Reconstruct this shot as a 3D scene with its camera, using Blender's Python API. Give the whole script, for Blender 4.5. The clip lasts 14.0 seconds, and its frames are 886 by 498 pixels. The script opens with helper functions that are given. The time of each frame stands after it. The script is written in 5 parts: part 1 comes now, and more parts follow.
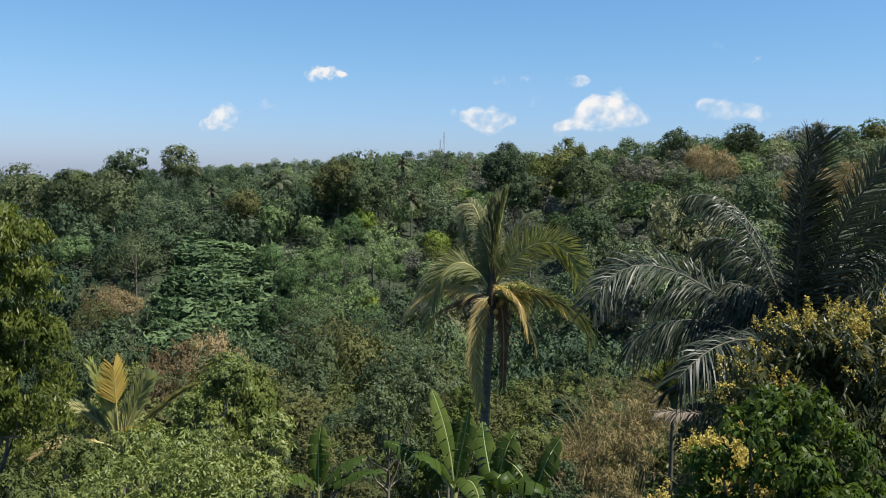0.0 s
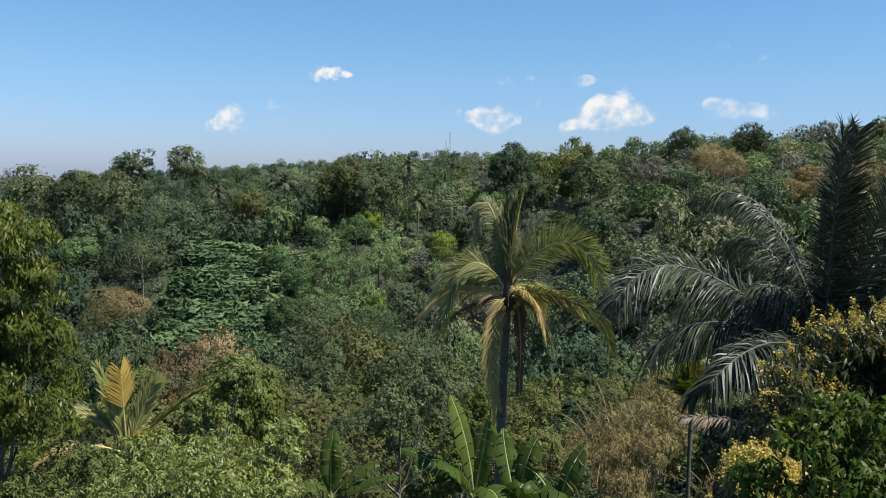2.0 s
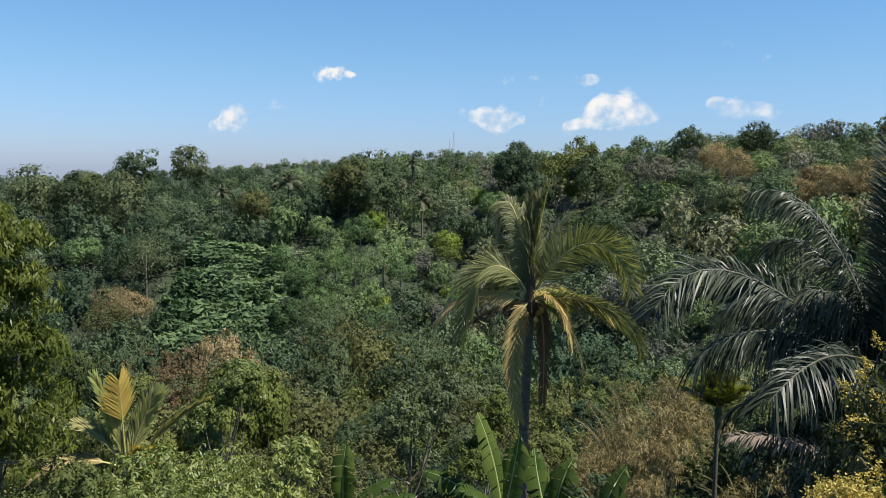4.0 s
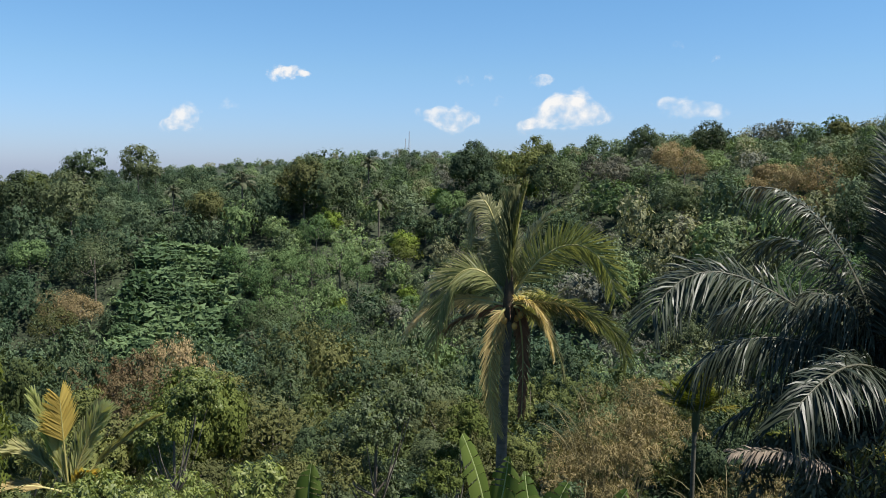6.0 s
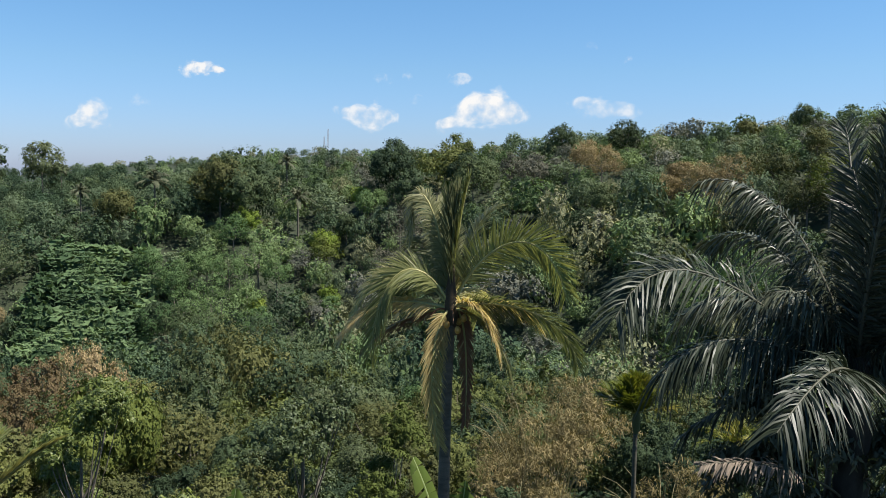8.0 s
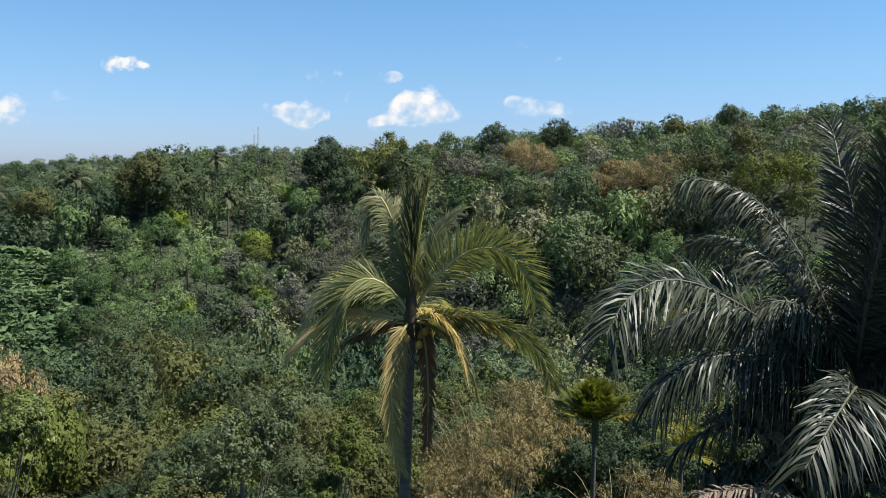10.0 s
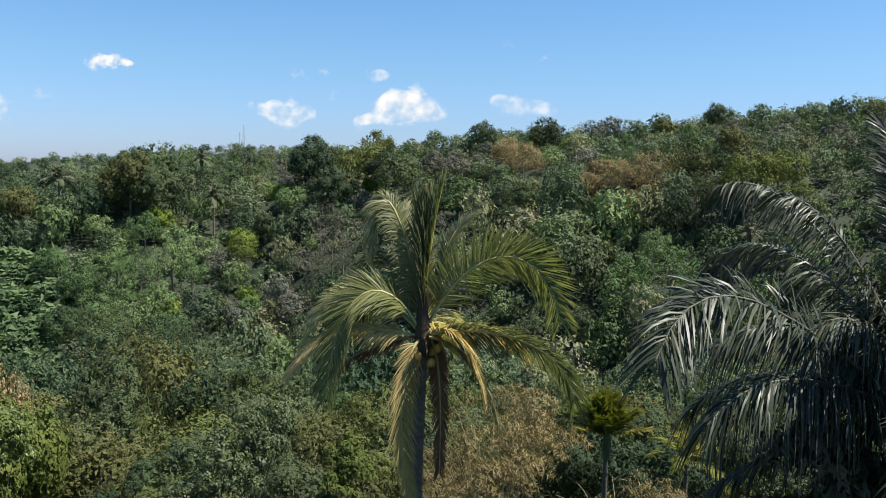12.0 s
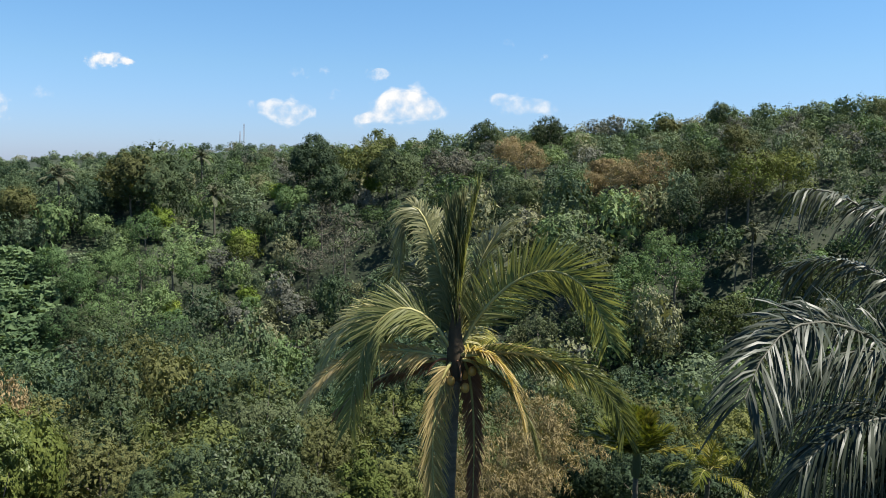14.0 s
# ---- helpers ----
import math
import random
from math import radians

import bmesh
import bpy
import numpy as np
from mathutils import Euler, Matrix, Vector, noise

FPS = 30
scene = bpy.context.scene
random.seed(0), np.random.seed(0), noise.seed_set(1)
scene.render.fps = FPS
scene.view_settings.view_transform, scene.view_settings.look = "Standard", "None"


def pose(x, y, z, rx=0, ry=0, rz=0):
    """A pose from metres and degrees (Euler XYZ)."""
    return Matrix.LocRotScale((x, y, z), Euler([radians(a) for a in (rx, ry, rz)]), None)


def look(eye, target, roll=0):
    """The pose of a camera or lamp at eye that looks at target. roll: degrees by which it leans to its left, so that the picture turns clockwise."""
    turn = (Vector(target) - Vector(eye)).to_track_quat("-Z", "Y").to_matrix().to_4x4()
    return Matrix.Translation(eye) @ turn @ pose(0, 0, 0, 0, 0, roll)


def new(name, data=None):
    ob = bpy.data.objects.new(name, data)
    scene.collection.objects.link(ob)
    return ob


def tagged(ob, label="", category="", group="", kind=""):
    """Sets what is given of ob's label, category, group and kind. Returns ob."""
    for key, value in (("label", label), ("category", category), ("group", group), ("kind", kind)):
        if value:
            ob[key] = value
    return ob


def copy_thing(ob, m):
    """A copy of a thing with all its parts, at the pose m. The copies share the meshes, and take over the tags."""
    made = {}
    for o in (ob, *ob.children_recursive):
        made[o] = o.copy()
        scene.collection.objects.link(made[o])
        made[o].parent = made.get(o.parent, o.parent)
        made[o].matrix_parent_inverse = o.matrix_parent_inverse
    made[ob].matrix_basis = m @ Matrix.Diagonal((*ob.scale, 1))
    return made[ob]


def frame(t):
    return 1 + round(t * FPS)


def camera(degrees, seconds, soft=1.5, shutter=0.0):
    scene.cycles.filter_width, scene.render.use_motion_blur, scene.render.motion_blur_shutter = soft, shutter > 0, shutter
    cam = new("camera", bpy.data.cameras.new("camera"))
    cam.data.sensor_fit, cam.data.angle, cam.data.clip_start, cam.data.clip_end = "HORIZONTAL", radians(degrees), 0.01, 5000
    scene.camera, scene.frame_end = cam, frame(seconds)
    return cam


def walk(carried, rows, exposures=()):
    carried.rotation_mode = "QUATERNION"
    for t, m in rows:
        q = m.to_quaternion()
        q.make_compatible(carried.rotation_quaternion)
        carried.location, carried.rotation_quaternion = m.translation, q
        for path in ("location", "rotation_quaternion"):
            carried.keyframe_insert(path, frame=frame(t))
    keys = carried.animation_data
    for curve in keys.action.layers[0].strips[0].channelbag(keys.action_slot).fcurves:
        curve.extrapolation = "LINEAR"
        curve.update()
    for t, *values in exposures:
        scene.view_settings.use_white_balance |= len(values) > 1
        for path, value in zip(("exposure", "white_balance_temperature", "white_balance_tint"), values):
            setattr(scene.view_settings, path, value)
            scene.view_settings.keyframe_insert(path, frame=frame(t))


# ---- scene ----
cam = camera(56.8, 14.0, 0.8)
# seconds, x, y, z, yaw, pitch, roll
PATH = [
    (0, 0.000, 0.000, 16.000, 0.06, -5.25, 1.25),
    (0.5, -0.047, -0.016, 15.972, 0.17, -5.25, 1.20),
    (1, -0.116, 0.103, 15.962, 0.26, -5.25, 1.16),
    (1.5, -0.185, 0.357, 15.950, 0.37, -5.25, 1.13),
    (2, -0.281, 0.669, 15.928, 0.46, -5.25, 1.09),
    (2.5, -0.400, 1.017, 15.884, 0.55, -5.25, 1.06),
    (4.8, -0.886, 2.828, 15.842, 0.79, -5.28, 0.94),
    (5, -0.928, 2.986, 15.838, 0.81, -5.28, 0.93),
    (5.1, -0.952, 3.062, 15.839, -0.73, -5.27, 0.93),
    (5.2, -0.976, 3.138, 15.839, -2.41, -5.27, 0.92),
    (5.5, -1.049, 3.367, 15.840, -2.42, -5.25, 0.91),
    (6, -1.164, 3.773, 15.765, -2.39, -5.25, 0.90),
    (6.5, -1.267, 4.186, 15.682, -2.50, -5.28, 0.88),
    (6.6, -1.285, 4.256, 15.679, -2.95, -5.27, 0.88),
    (6.7, -1.303, 4.326, 15.677, -3.35, -5.27, 0.88),
    (6.9, -1.339, 4.466, 15.671, -3.35, -5.26, 0.87),
    (7, -1.358, 4.536, 15.669, -4.15, -5.25, 0.87),
    (7.1, -1.370, 4.629, 15.660, -5.41, -5.25, 0.87),
    (7.2, -1.383, 4.721, 15.652, -5.57, -5.25, 0.87),
    (7.5, -1.421, 4.998, 15.627, -5.56, -5.25, 0.86),
    (7.6, -1.435, 5.100, 15.623, -5.57, -5.26, 0.86),
    (7.7, -1.450, 5.202, 15.619, -6.85, -5.26, 0.86),
    (7.8, -1.464, 5.304, 15.615, -8.01, -5.27, 0.86),
    (8, -1.493, 5.508, 15.607, -8.00, -5.28, 0.85),
    (8.5, -1.605, 5.998, 15.598, -7.93, -5.28, 0.85),
    (8.8, -1.672, 6.276, 15.615, -7.89, -5.29, 0.85),
    (8.9, -1.694, 6.369, 15.621, -8.24, -5.30, 0.85),
    (9, -1.716, 6.462, 15.627, -10.29, -5.31, 0.85),
    (9.1, -1.729, 6.545, 15.627, -12.20, -5.31, 0.85),
    (9.2, -1.742, 6.628, 15.628, -12.31, -5.31, 0.84),
    (11.3, -2.010, 8.371, 15.639, -13.66, -5.39, 0.86),
    (11.5, -2.036, 8.537, 15.640, -13.69, -5.40, 0.87),
    (12, -2.063, 9.001, 15.689, -13.69, -5.40, 0.88),
    (12.5, -2.137, 9.476, 15.723, -13.69, -5.45, 0.89),
    (13, -2.272, 9.892, 15.754, -13.69, -5.45, 0.91),
    (13.5, -2.338, 10.320, 15.777, -13.69, -5.51, 0.92),
    (14, -2.313, 10.760, 15.787, -13.69, -5.48, 0.94),
]
walk(cam, [(t, pose(x, y, z, 0, 0, yaw) @ pose(0, 0, 0, 90 + pitch, 0, 0) @ pose(0, 0, 0, 0, 0, roll)) for t, x, y, z, yaw, pitch, roll in PATH], [(0, 0.86), (5, 0.88), (9, 0.94), (14, 1.0)])

# ---- sky and sun ----
def ramp(nt, stops):
    r = nt.nodes.new("ShaderNodeValToRGB")
    while len(r.color_ramp.elements) < len(stops):
        r.color_ramp.elements.new(0.5)
    for el, (p, c) in zip(r.color_ramp.elements, stops):
        el.position, el.color = p, (*c, 1)
    return r


SUN_ELEV, SUN_AZ = 61.0, 110.0          # degrees; azimuth to the right of straight ahead
world = bpy.data.worlds.new("world")
scene.world = world
world.use_nodes = True
wt = world.node_tree
sky = wt.nodes.new("ShaderNodeTexSky")
sky.sky_type = "NISHITA"
sky.sun_disc = False
sky.sun_elevation = radians(SUN_ELEV)
sky.sun_rotation = radians(SUN_AZ)
sky.air_density, sky.dust_density, sky.ozone_density = 1.2, 0.3, 3.0
haze = wt.nodes.new("ShaderNodeMix")
haze.data_type, haze.blend_type = "RGBA", "MULTIPLY"
haze.inputs[0].default_value = 1.0
upward = wt.nodes.new("ShaderNodeSeparateXYZ")
wt.links.new(wt.nodes.new("ShaderNodeTexCoord").outputs["Generated"], upward.inputs[0])
tone = ramp(wt, [(0.0, (0.465, 0.61, 1.12)), (0.12, (0.51, 0.7, 0.95)), (0.3, (0.475, 0.76, 0.93)), (0.75, (0.31, 0.54, 0.68))])
wt.links.new(upward.outputs["Z"], tone.inputs[0])
wt.links.new(tone.outputs[0], haze.inputs[7])
wt.links.new(sky.outputs[0], haze.inputs[6])
wt.links.new(haze.outputs[2], wt.nodes["Background"].inputs[0])
wt.nodes["Background"].inputs[1].default_value = 0.08

sun = new("sun", bpy.data.lights.new("sun", "SUN"))
sun.data.energy, sun.data.angle, sun.data.color = 5.2, radians(0.5), (1.0, 0.95, 0.86)
_e, _a = radians(SUN_ELEV), radians(SUN_AZ)
SUN_DIR = Vector((math.cos(_e) * math.sin(_a), math.cos(_e) * math.cos(_a), math.sin(_e)))
sun.matrix_world = look(SUN_DIR * 50, (0, 0, 0))


# ---- materials ----
def material(name):
    m = bpy.data.materials.new(name)
    m.use_nodes = True
    return m, m.node_tree, m.node_tree.nodes["Principled BSDF"], m.node_tree.nodes["Material Output"]


def leaf_material(name, colors, rough=0.65, trans=0.17, tint="", spread=0.3, spec=0.09, scale=0.6, relief=0.0):
    """Leaves: colour varies from plant to plant, from leaf to leaf and in patches."""
    m, nt, bsdf, out = material(name)
    link = nt.links.new
    geo = nt.nodes.new("ShaderNodeNewGeometry")
    if tint:
        per = nt.nodes.new("ShaderNodeAttribute")
        per.attribute_name = tint
        per_out = per.outputs["Fac"]
    else:
        per = nt.nodes.new("ShaderNodeObjectInfo")
        per_out = per.outputs["Random"]
    tc = nt.nodes.new("ShaderNodeTexCoord")
    nz = nt.nodes.new("ShaderNodeTexNoise")
    nz.inputs["Scale"].default_value, nz.inputs["Detail"].default_value = scale, 3
    link(tc.outputs["Object"], nz.inputs["Vector"])
    mix = nt.nodes.new("ShaderNodeMath")
    mix.operation = "MULTIPLY_ADD"
    link(geo.outputs["Random Per Island"], mix.inputs[0])
    mix.inputs[1].default_value = spread
    link(per_out, mix.inputs[2])
    add = nt.nodes.new("ShaderNodeMath")
    add.operation = "MULTIPLY_ADD"
    link(nz.outputs["Fac"], add.inputs[0])
    add.inputs[1].default_value = 0.35
    link(mix.outputs[0], add.inputs[2])
    norm = nt.nodes.new("ShaderNodeMapRange")
    norm.inputs["From Min"].default_value, norm.inputs["From Max"].default_value = 0.12, 1.05 + spread
    link(add.outputs[0], norm.inputs["Value"])
    # extra blue for tinted woods: distance haze put into the leaf colour
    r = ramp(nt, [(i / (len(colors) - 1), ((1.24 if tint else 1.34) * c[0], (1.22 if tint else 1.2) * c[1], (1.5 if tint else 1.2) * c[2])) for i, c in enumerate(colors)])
    link(norm.outputs[0], r.inputs[0])
    link(r.outputs[0], bsdf.inputs["Base Color"])
    bsdf.inputs["Roughness"].default_value = rough
    bsdf.inputs["Specular IOR Level"].default_value = spec
    if relief:
        fine = nt.nodes.new("ShaderNodeTexNoise")
        fine.inputs["Scale"].default_value, fine.inputs["Detail"].default_value = 2.2, 3
        link(tc.outputs["Object"], fine.inputs["Vector"])
        bp = nt.nodes.new("ShaderNodeBump")
        bp.inputs["Strength"].default_value, bp.inputs["Distance"].default_value = relief, 0.5
        link(fine.outputs["Fac"], bp.inputs["Height"])
        link(bp.outputs[0], bsdf.inputs["Normal"])
    tl = nt.nodes.new("ShaderNodeBsdfTranslucent")
    warm = nt.nodes.new("ShaderNodeMix")
    warm.data_type, warm.blend_type = "RGBA", "MULTIPLY"
    warm.inputs[0].default_value = 1.0
    link(r.outputs[0], warm.inputs[6])
    warm.inputs[7].default_value = (1.45, 1.45, 0.75, 1)
    link(warm.outputs[2], tl.inputs["Color"])
    ms = nt.nodes.new("ShaderNodeMixShader")
    ms.inputs[0].default_value = trans
    link(bsdf.outputs[0], ms.inputs[1])
    link(tl.outputs[0], ms.inputs[2])
    link(ms.outputs[0], out.inputs["Surface"])
    return m


def rough_material(name, c1, c2, scale=6.0, rough=0.85, bump=0.4, stretch=(1, 1, 1)):
    """Bark, soil and other dull surfaces with two scales of variation."""
    m, nt, bsdf, out = material(name)
    link = nt.links.new
    tc = nt.nodes.new("ShaderNodeTexCoord")
    mp = nt.nodes.new("ShaderNodeMapping")
    mp.inputs["Scale"].default_value = stretch
    link(tc.outputs["Object"], mp.inputs["Vector"])
    big = nt.nodes.new("ShaderNodeTexNoise")
    big.inputs["Scale"].default_value, big.inputs["Detail"].default_value = scale, 6
    fine = nt.nodes.new("ShaderNodeTexNoise")
    fine.inputs["Scale"].default_value, fine.inputs["Detail"].default_value = scale * 7, 4
    link(mp.outputs[0], big.inputs["Vector"])
    link(mp.outputs[0], fine.inputs["Vector"])
    av = nt.nodes.new("ShaderNodeMix")
    av.inputs[0].default_value = 0.4
    link(big.outputs["Fac"], av.inputs[2])
    link(fine.outputs["Fac"], av.inputs[3])
    r = ramp(nt, [(0.3, c1), (0.7, c2)])
    link(av.outputs[0], r.inputs[0])
    link(r.outputs[0], bsdf.inputs["Base Color"])
    bsdf.inputs["Roughness"].default_value = rough
    bp = nt.nodes.new("ShaderNodeBump")
    bp.inputs["Strength"].default_value = bump
    link(av.outputs[0], bp.inputs["Height"])
    link(bp.outputs[0], bsdf.inputs["Normal"])
    return m


M = {}
M["mid"] = leaf_material("foliage_mid_green", [(0.0289, 0.0448, 0.0175), (0.0593, 0.0806, 0.0251), (0.0996, 0.1178, 0.0372)], trans=0.16, spread=0.2, relief=0.35)
M["dark"] = leaf_material("foliage_dark_green", [(0.0165, 0.0319, 0.0185), (0.0335, 0.0555, 0.0275), (0.059, 0.0859, 0.039)], trans=0.16, spread=0.2, relief=0.35)
M["blue"] = leaf_material("foliage_grey_green", [(0.022, 0.037, 0.018), (0.043, 0.062, 0.03), (0.072, 0.095, 0.046)], trans=0.16, spread=0.2, relief=0.35)
M["yellow"] = leaf_material("foliage_yellow_green", [(0.036, 0.056, 0.014), (0.074, 0.1, 0.024), (0.14, 0.16, 0.042)], trans=0.16, spread=0.2, relief=0.35)
M["olive"] = leaf_material("foliage_olive", [(0.031, 0.039, 0.015), (0.055, 0.066, 0.024), (0.086, 0.098, 0.036)], trans=0.16, spread=0.2, relief=0.35)
M["brown"] = leaf_material("foliage_brown_bamboo", [(0.08, 0.078, 0.037), (0.145, 0.13, 0.063), (0.23, 0.2, 0.104)], trans=0.2, relief=0.8)
M["grey"] = leaf_material("twigs_grey", [(0.048, 0.053, 0.038), (0.078, 0.085, 0.062), (0.112, 0.118, 0.088)], trans=0.1, relief=0.8)
M["rust"] = leaf_material("foliage_rust", [(0.056, 0.044, 0.026), (0.086, 0.067, 0.04), (0.1, 0.09, 0.042)], trans=0.25, relief=0.8)
M["fresh"] = leaf_material("foliage_fresh_green", [(0.031, 0.066, 0.026), (0.06, 0.11, 0.043), (0.098, 0.156, 0.063)], trans=0.16, spread=0.2, relief=0.35)
M["lime"] = leaf_material("foliage_bright_lime", [(0.06, 0.1, 0.018), (0.1, 0.155, 0.026), (0.15, 0.21, 0.04)], trans=0.16, spread=0.2, relief=0.35)
M["fern"] = leaf_material("foliage_blue_green", [(0.022, 0.045, 0.02), (0.044, 0.082, 0.037), (0.082, 0.135, 0.06)], rough=0.6, spec=0.12)
M["coco"] = leaf_material("palm_leaf_green", [(0.07, 0.092, 0.035), (0.165, 0.19, 0.08), (0.31, 0.315, 0.165)], rough=0.38, trans=0.42, spread=0.5)
M["coco_yellow"] = leaf_material("palm_leaf_yellow", [(0.2, 0.18, 0.085), (0.34, 0.305, 0.155), (0.5, 0.45, 0.26)], rough=0.45, trans=0.45, spread=0.5)
M["young_frond"] = leaf_material("pale_young_frond", [(0.16, 0.2, 0.07), (0.26, 0.31, 0.125), (0.4, 0.43, 0.22)], rough=0.4, trans=0.5, spread=0.5)
M["gold_frond"] = leaf_material("gold_young_frond", [(0.18, 0.155, 0.04), (0.27, 0.23, 0.062), (0.38, 0.32, 0.1)], rough=0.45, trans=0.4, spread=0.5)
M["coco_dry"] = leaf_material("palm_leaf_dry", [(0.076, 0.038, 0.0266), (0.1216, 0.0646, 0.0418), (0.152, 0.0988, 0.0608)], rough=0.7, trans=0.15, spread=0.5)
M["coco_dark"] = leaf_material("palm_leaf_deep_green", [(0.032, 0.05, 0.024), (0.082, 0.105, 0.052), (0.18, 0.195, 0.105)], rough=0.35, trans=0.34, spread=0.5)
M["rachis"] = rough_material("leaf_stalk", (0.22, 0.2, 0.06), (0.4, 0.36, 0.14), 5, 0.5, 0.1)
M["rachis_dark"] = rough_material("leaf_stalk_dark", (0.03, 0.03, 0.02), (0.1, 0.095, 0.06), 5, 0.6, 0.1)
M["arenga"] = leaf_material("sugar_palm_leaf", [(0.009, 0.015, 0.009), (0.024, 0.034, 0.021), (0.08, 0.096, 0.066)], rough=0.44, trans=0.06, spread=0.8, spec=0.27)
M["far_palm"] = leaf_material("dull_palm_leaf", [(0.03, 0.04, 0.022), (0.055, 0.068, 0.04), (0.09, 0.105, 0.066)], rough=0.6, trans=0.1)
M["areca"] = leaf_material("areca_leaf", [(0.038, 0.0532, 0.0091), (0.076, 0.0988, 0.0152), (0.1672, 0.1596, 0.0304)], rough=0.4, trans=0.35, spread=0.6)
M["banana"] = leaf_material("banana_leaf", [(0.018, 0.036, 0.009), (0.036, 0.066, 0.015), (0.075, 0.11, 0.027)], rough=0.36, trans=0.35, spread=0.6)
M["midrib"] = rough_material("banana_midrib", (0.16, 0.2, 0.07), (0.28, 0.32, 0.14), 5, 0.5, 0.1)
M["banana_stem"] = rough_material("banana_stem", (0.12, 0.15, 0.05), (0.3, 0.28, 0.12), 4, 0.5, 0.2, (1, 1, 0.2))
M["trunk_palm"] = rough_material("palm_trunk", (0.045, 0.038, 0.03), (0.16, 0.14, 0.11), 2.5, 0.85, 0.7, (1, 1, 4))
M["fibre"] = rough_material("black_palm_fibre", (0.008, 0.007, 0.006), (0.035, 0.03, 0.025), 8, 0.9, 0.8, (1, 1, 0.3))
M["husk"] = rough_material("coconut_husk", (0.35, 0.17, 0.03), (0.55, 0.33, 0.08), 8, 0.5, 0.15)
M["blossom"] = leaf_material("yellow_blossom", [(0.14, 0.122, 0.03), (0.235, 0.208, 0.055), (0.35, 0.32, 0.105)], rough=0.7, trans=0.25, spread=0.6)
M["mango"] = leaf_material("mango_leaf", [(0.02, 0.028, 0.01), (0.048, 0.06, 0.02), (0.11, 0.115, 0.038)], rough=0.45, trans=0.25, spread=0.6, spec=0.3)
M["glossy"] = leaf_material("glossy_green_leaf", [(0.024, 0.04, 0.009), (0.08, 0.108, 0.02), (0.2, 0.225, 0.045)], rough=0.42, trans=0.45, spread=0.6, spec=0.25)
M["lush"] = leaf_material("lush_green_leaf", [(0.014, 0.03, 0.006), (0.05, 0.088, 0.014), (0.17, 0.22, 0.045)], rough=0.45, trans=0.38, spread=0.8, spec=0.18)
M["bush"] = leaf_material("small_bush_leaf", [(0.019, 0.035, 0.0095), (0.06, 0.093, 0.0225), (0.162, 0.2, 0.06)], rough=0.45, trans=0.3, spread=0.8, spec=0.3)
M["silver"] = leaf_material("silvery_leaf", [(0.024, 0.04, 0.016), (0.05, 0.075, 0.032), (0.1, 0.13, 0.065)], rough=0.5, trans=0.2, spread=0.8, spec=0.22)
M["culm"] = rough_material("bamboo_culm", (0.1, 0.09, 0.035), (0.24, 0.2, 0.09), 4, 0.6, 0.1, (1, 1, 0.3))
M["steel"] = rough_material("painted_steel", (0.3, 0.3, 0.32), (0.5, 0.5, 0.52), 2, 0.5, 0.05)
M["bark"] = rough_material("bark", (0.08, 0.065, 0.05), (0.22, 0.19, 0.15), 3, stretch=(1, 1, 0.25))
# greens of the woods; their tint factor adds the haze's blue
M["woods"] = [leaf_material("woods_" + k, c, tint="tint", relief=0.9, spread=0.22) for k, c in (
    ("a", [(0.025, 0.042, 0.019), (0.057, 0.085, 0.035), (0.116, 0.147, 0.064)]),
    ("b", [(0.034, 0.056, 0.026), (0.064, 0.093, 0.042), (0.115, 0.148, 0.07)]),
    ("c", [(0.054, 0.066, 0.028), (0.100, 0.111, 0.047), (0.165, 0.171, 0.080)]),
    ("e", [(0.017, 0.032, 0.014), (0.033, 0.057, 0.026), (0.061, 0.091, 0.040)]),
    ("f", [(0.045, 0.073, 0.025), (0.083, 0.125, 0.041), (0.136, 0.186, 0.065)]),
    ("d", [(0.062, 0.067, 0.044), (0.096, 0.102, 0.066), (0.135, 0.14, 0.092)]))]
M["sheath"] = rough_material("leaf_sheath_fibre", (0.02, 0.016, 0.01), (0.08, 0.055, 0.03), 9, 0.9, 0.6, (1, 1, 0.3))
M["areca_trunk"] = rough_material("areca_trunk", (0.035, 0.032, 0.022), (0.11, 0.1, 0.07), 3, 0.85, 0.3, (1, 1, 4))
# below usual foliage tone: shade under the sugar palm put into the colour
M["shrub"] = leaf_material("shade_dark_leaf", [(0.013, 0.018, 0.01), (0.026, 0.034, 0.018), (0.055, 0.066, 0.036)], rough=0.45, trans=0.06, spread=0.7, spec=0.35)
M["dead_frond"] = leaf_material("dead_frond_leaf", [(0.07, 0.063, 0.048), (0.115, 0.104, 0.082), (0.17, 0.155, 0.125)], rough=0.7, trans=0.1)
M["tan"] = leaf_material("foliage_tan_bamboo", [(0.1, 0.09, 0.046), (0.165, 0.143, 0.075), (0.25, 0.21, 0.115)], trans=0.2, relief=0.8)
# soil kept near black so gaps between trees read as shade
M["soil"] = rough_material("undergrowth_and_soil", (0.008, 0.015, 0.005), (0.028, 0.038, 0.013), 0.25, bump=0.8)


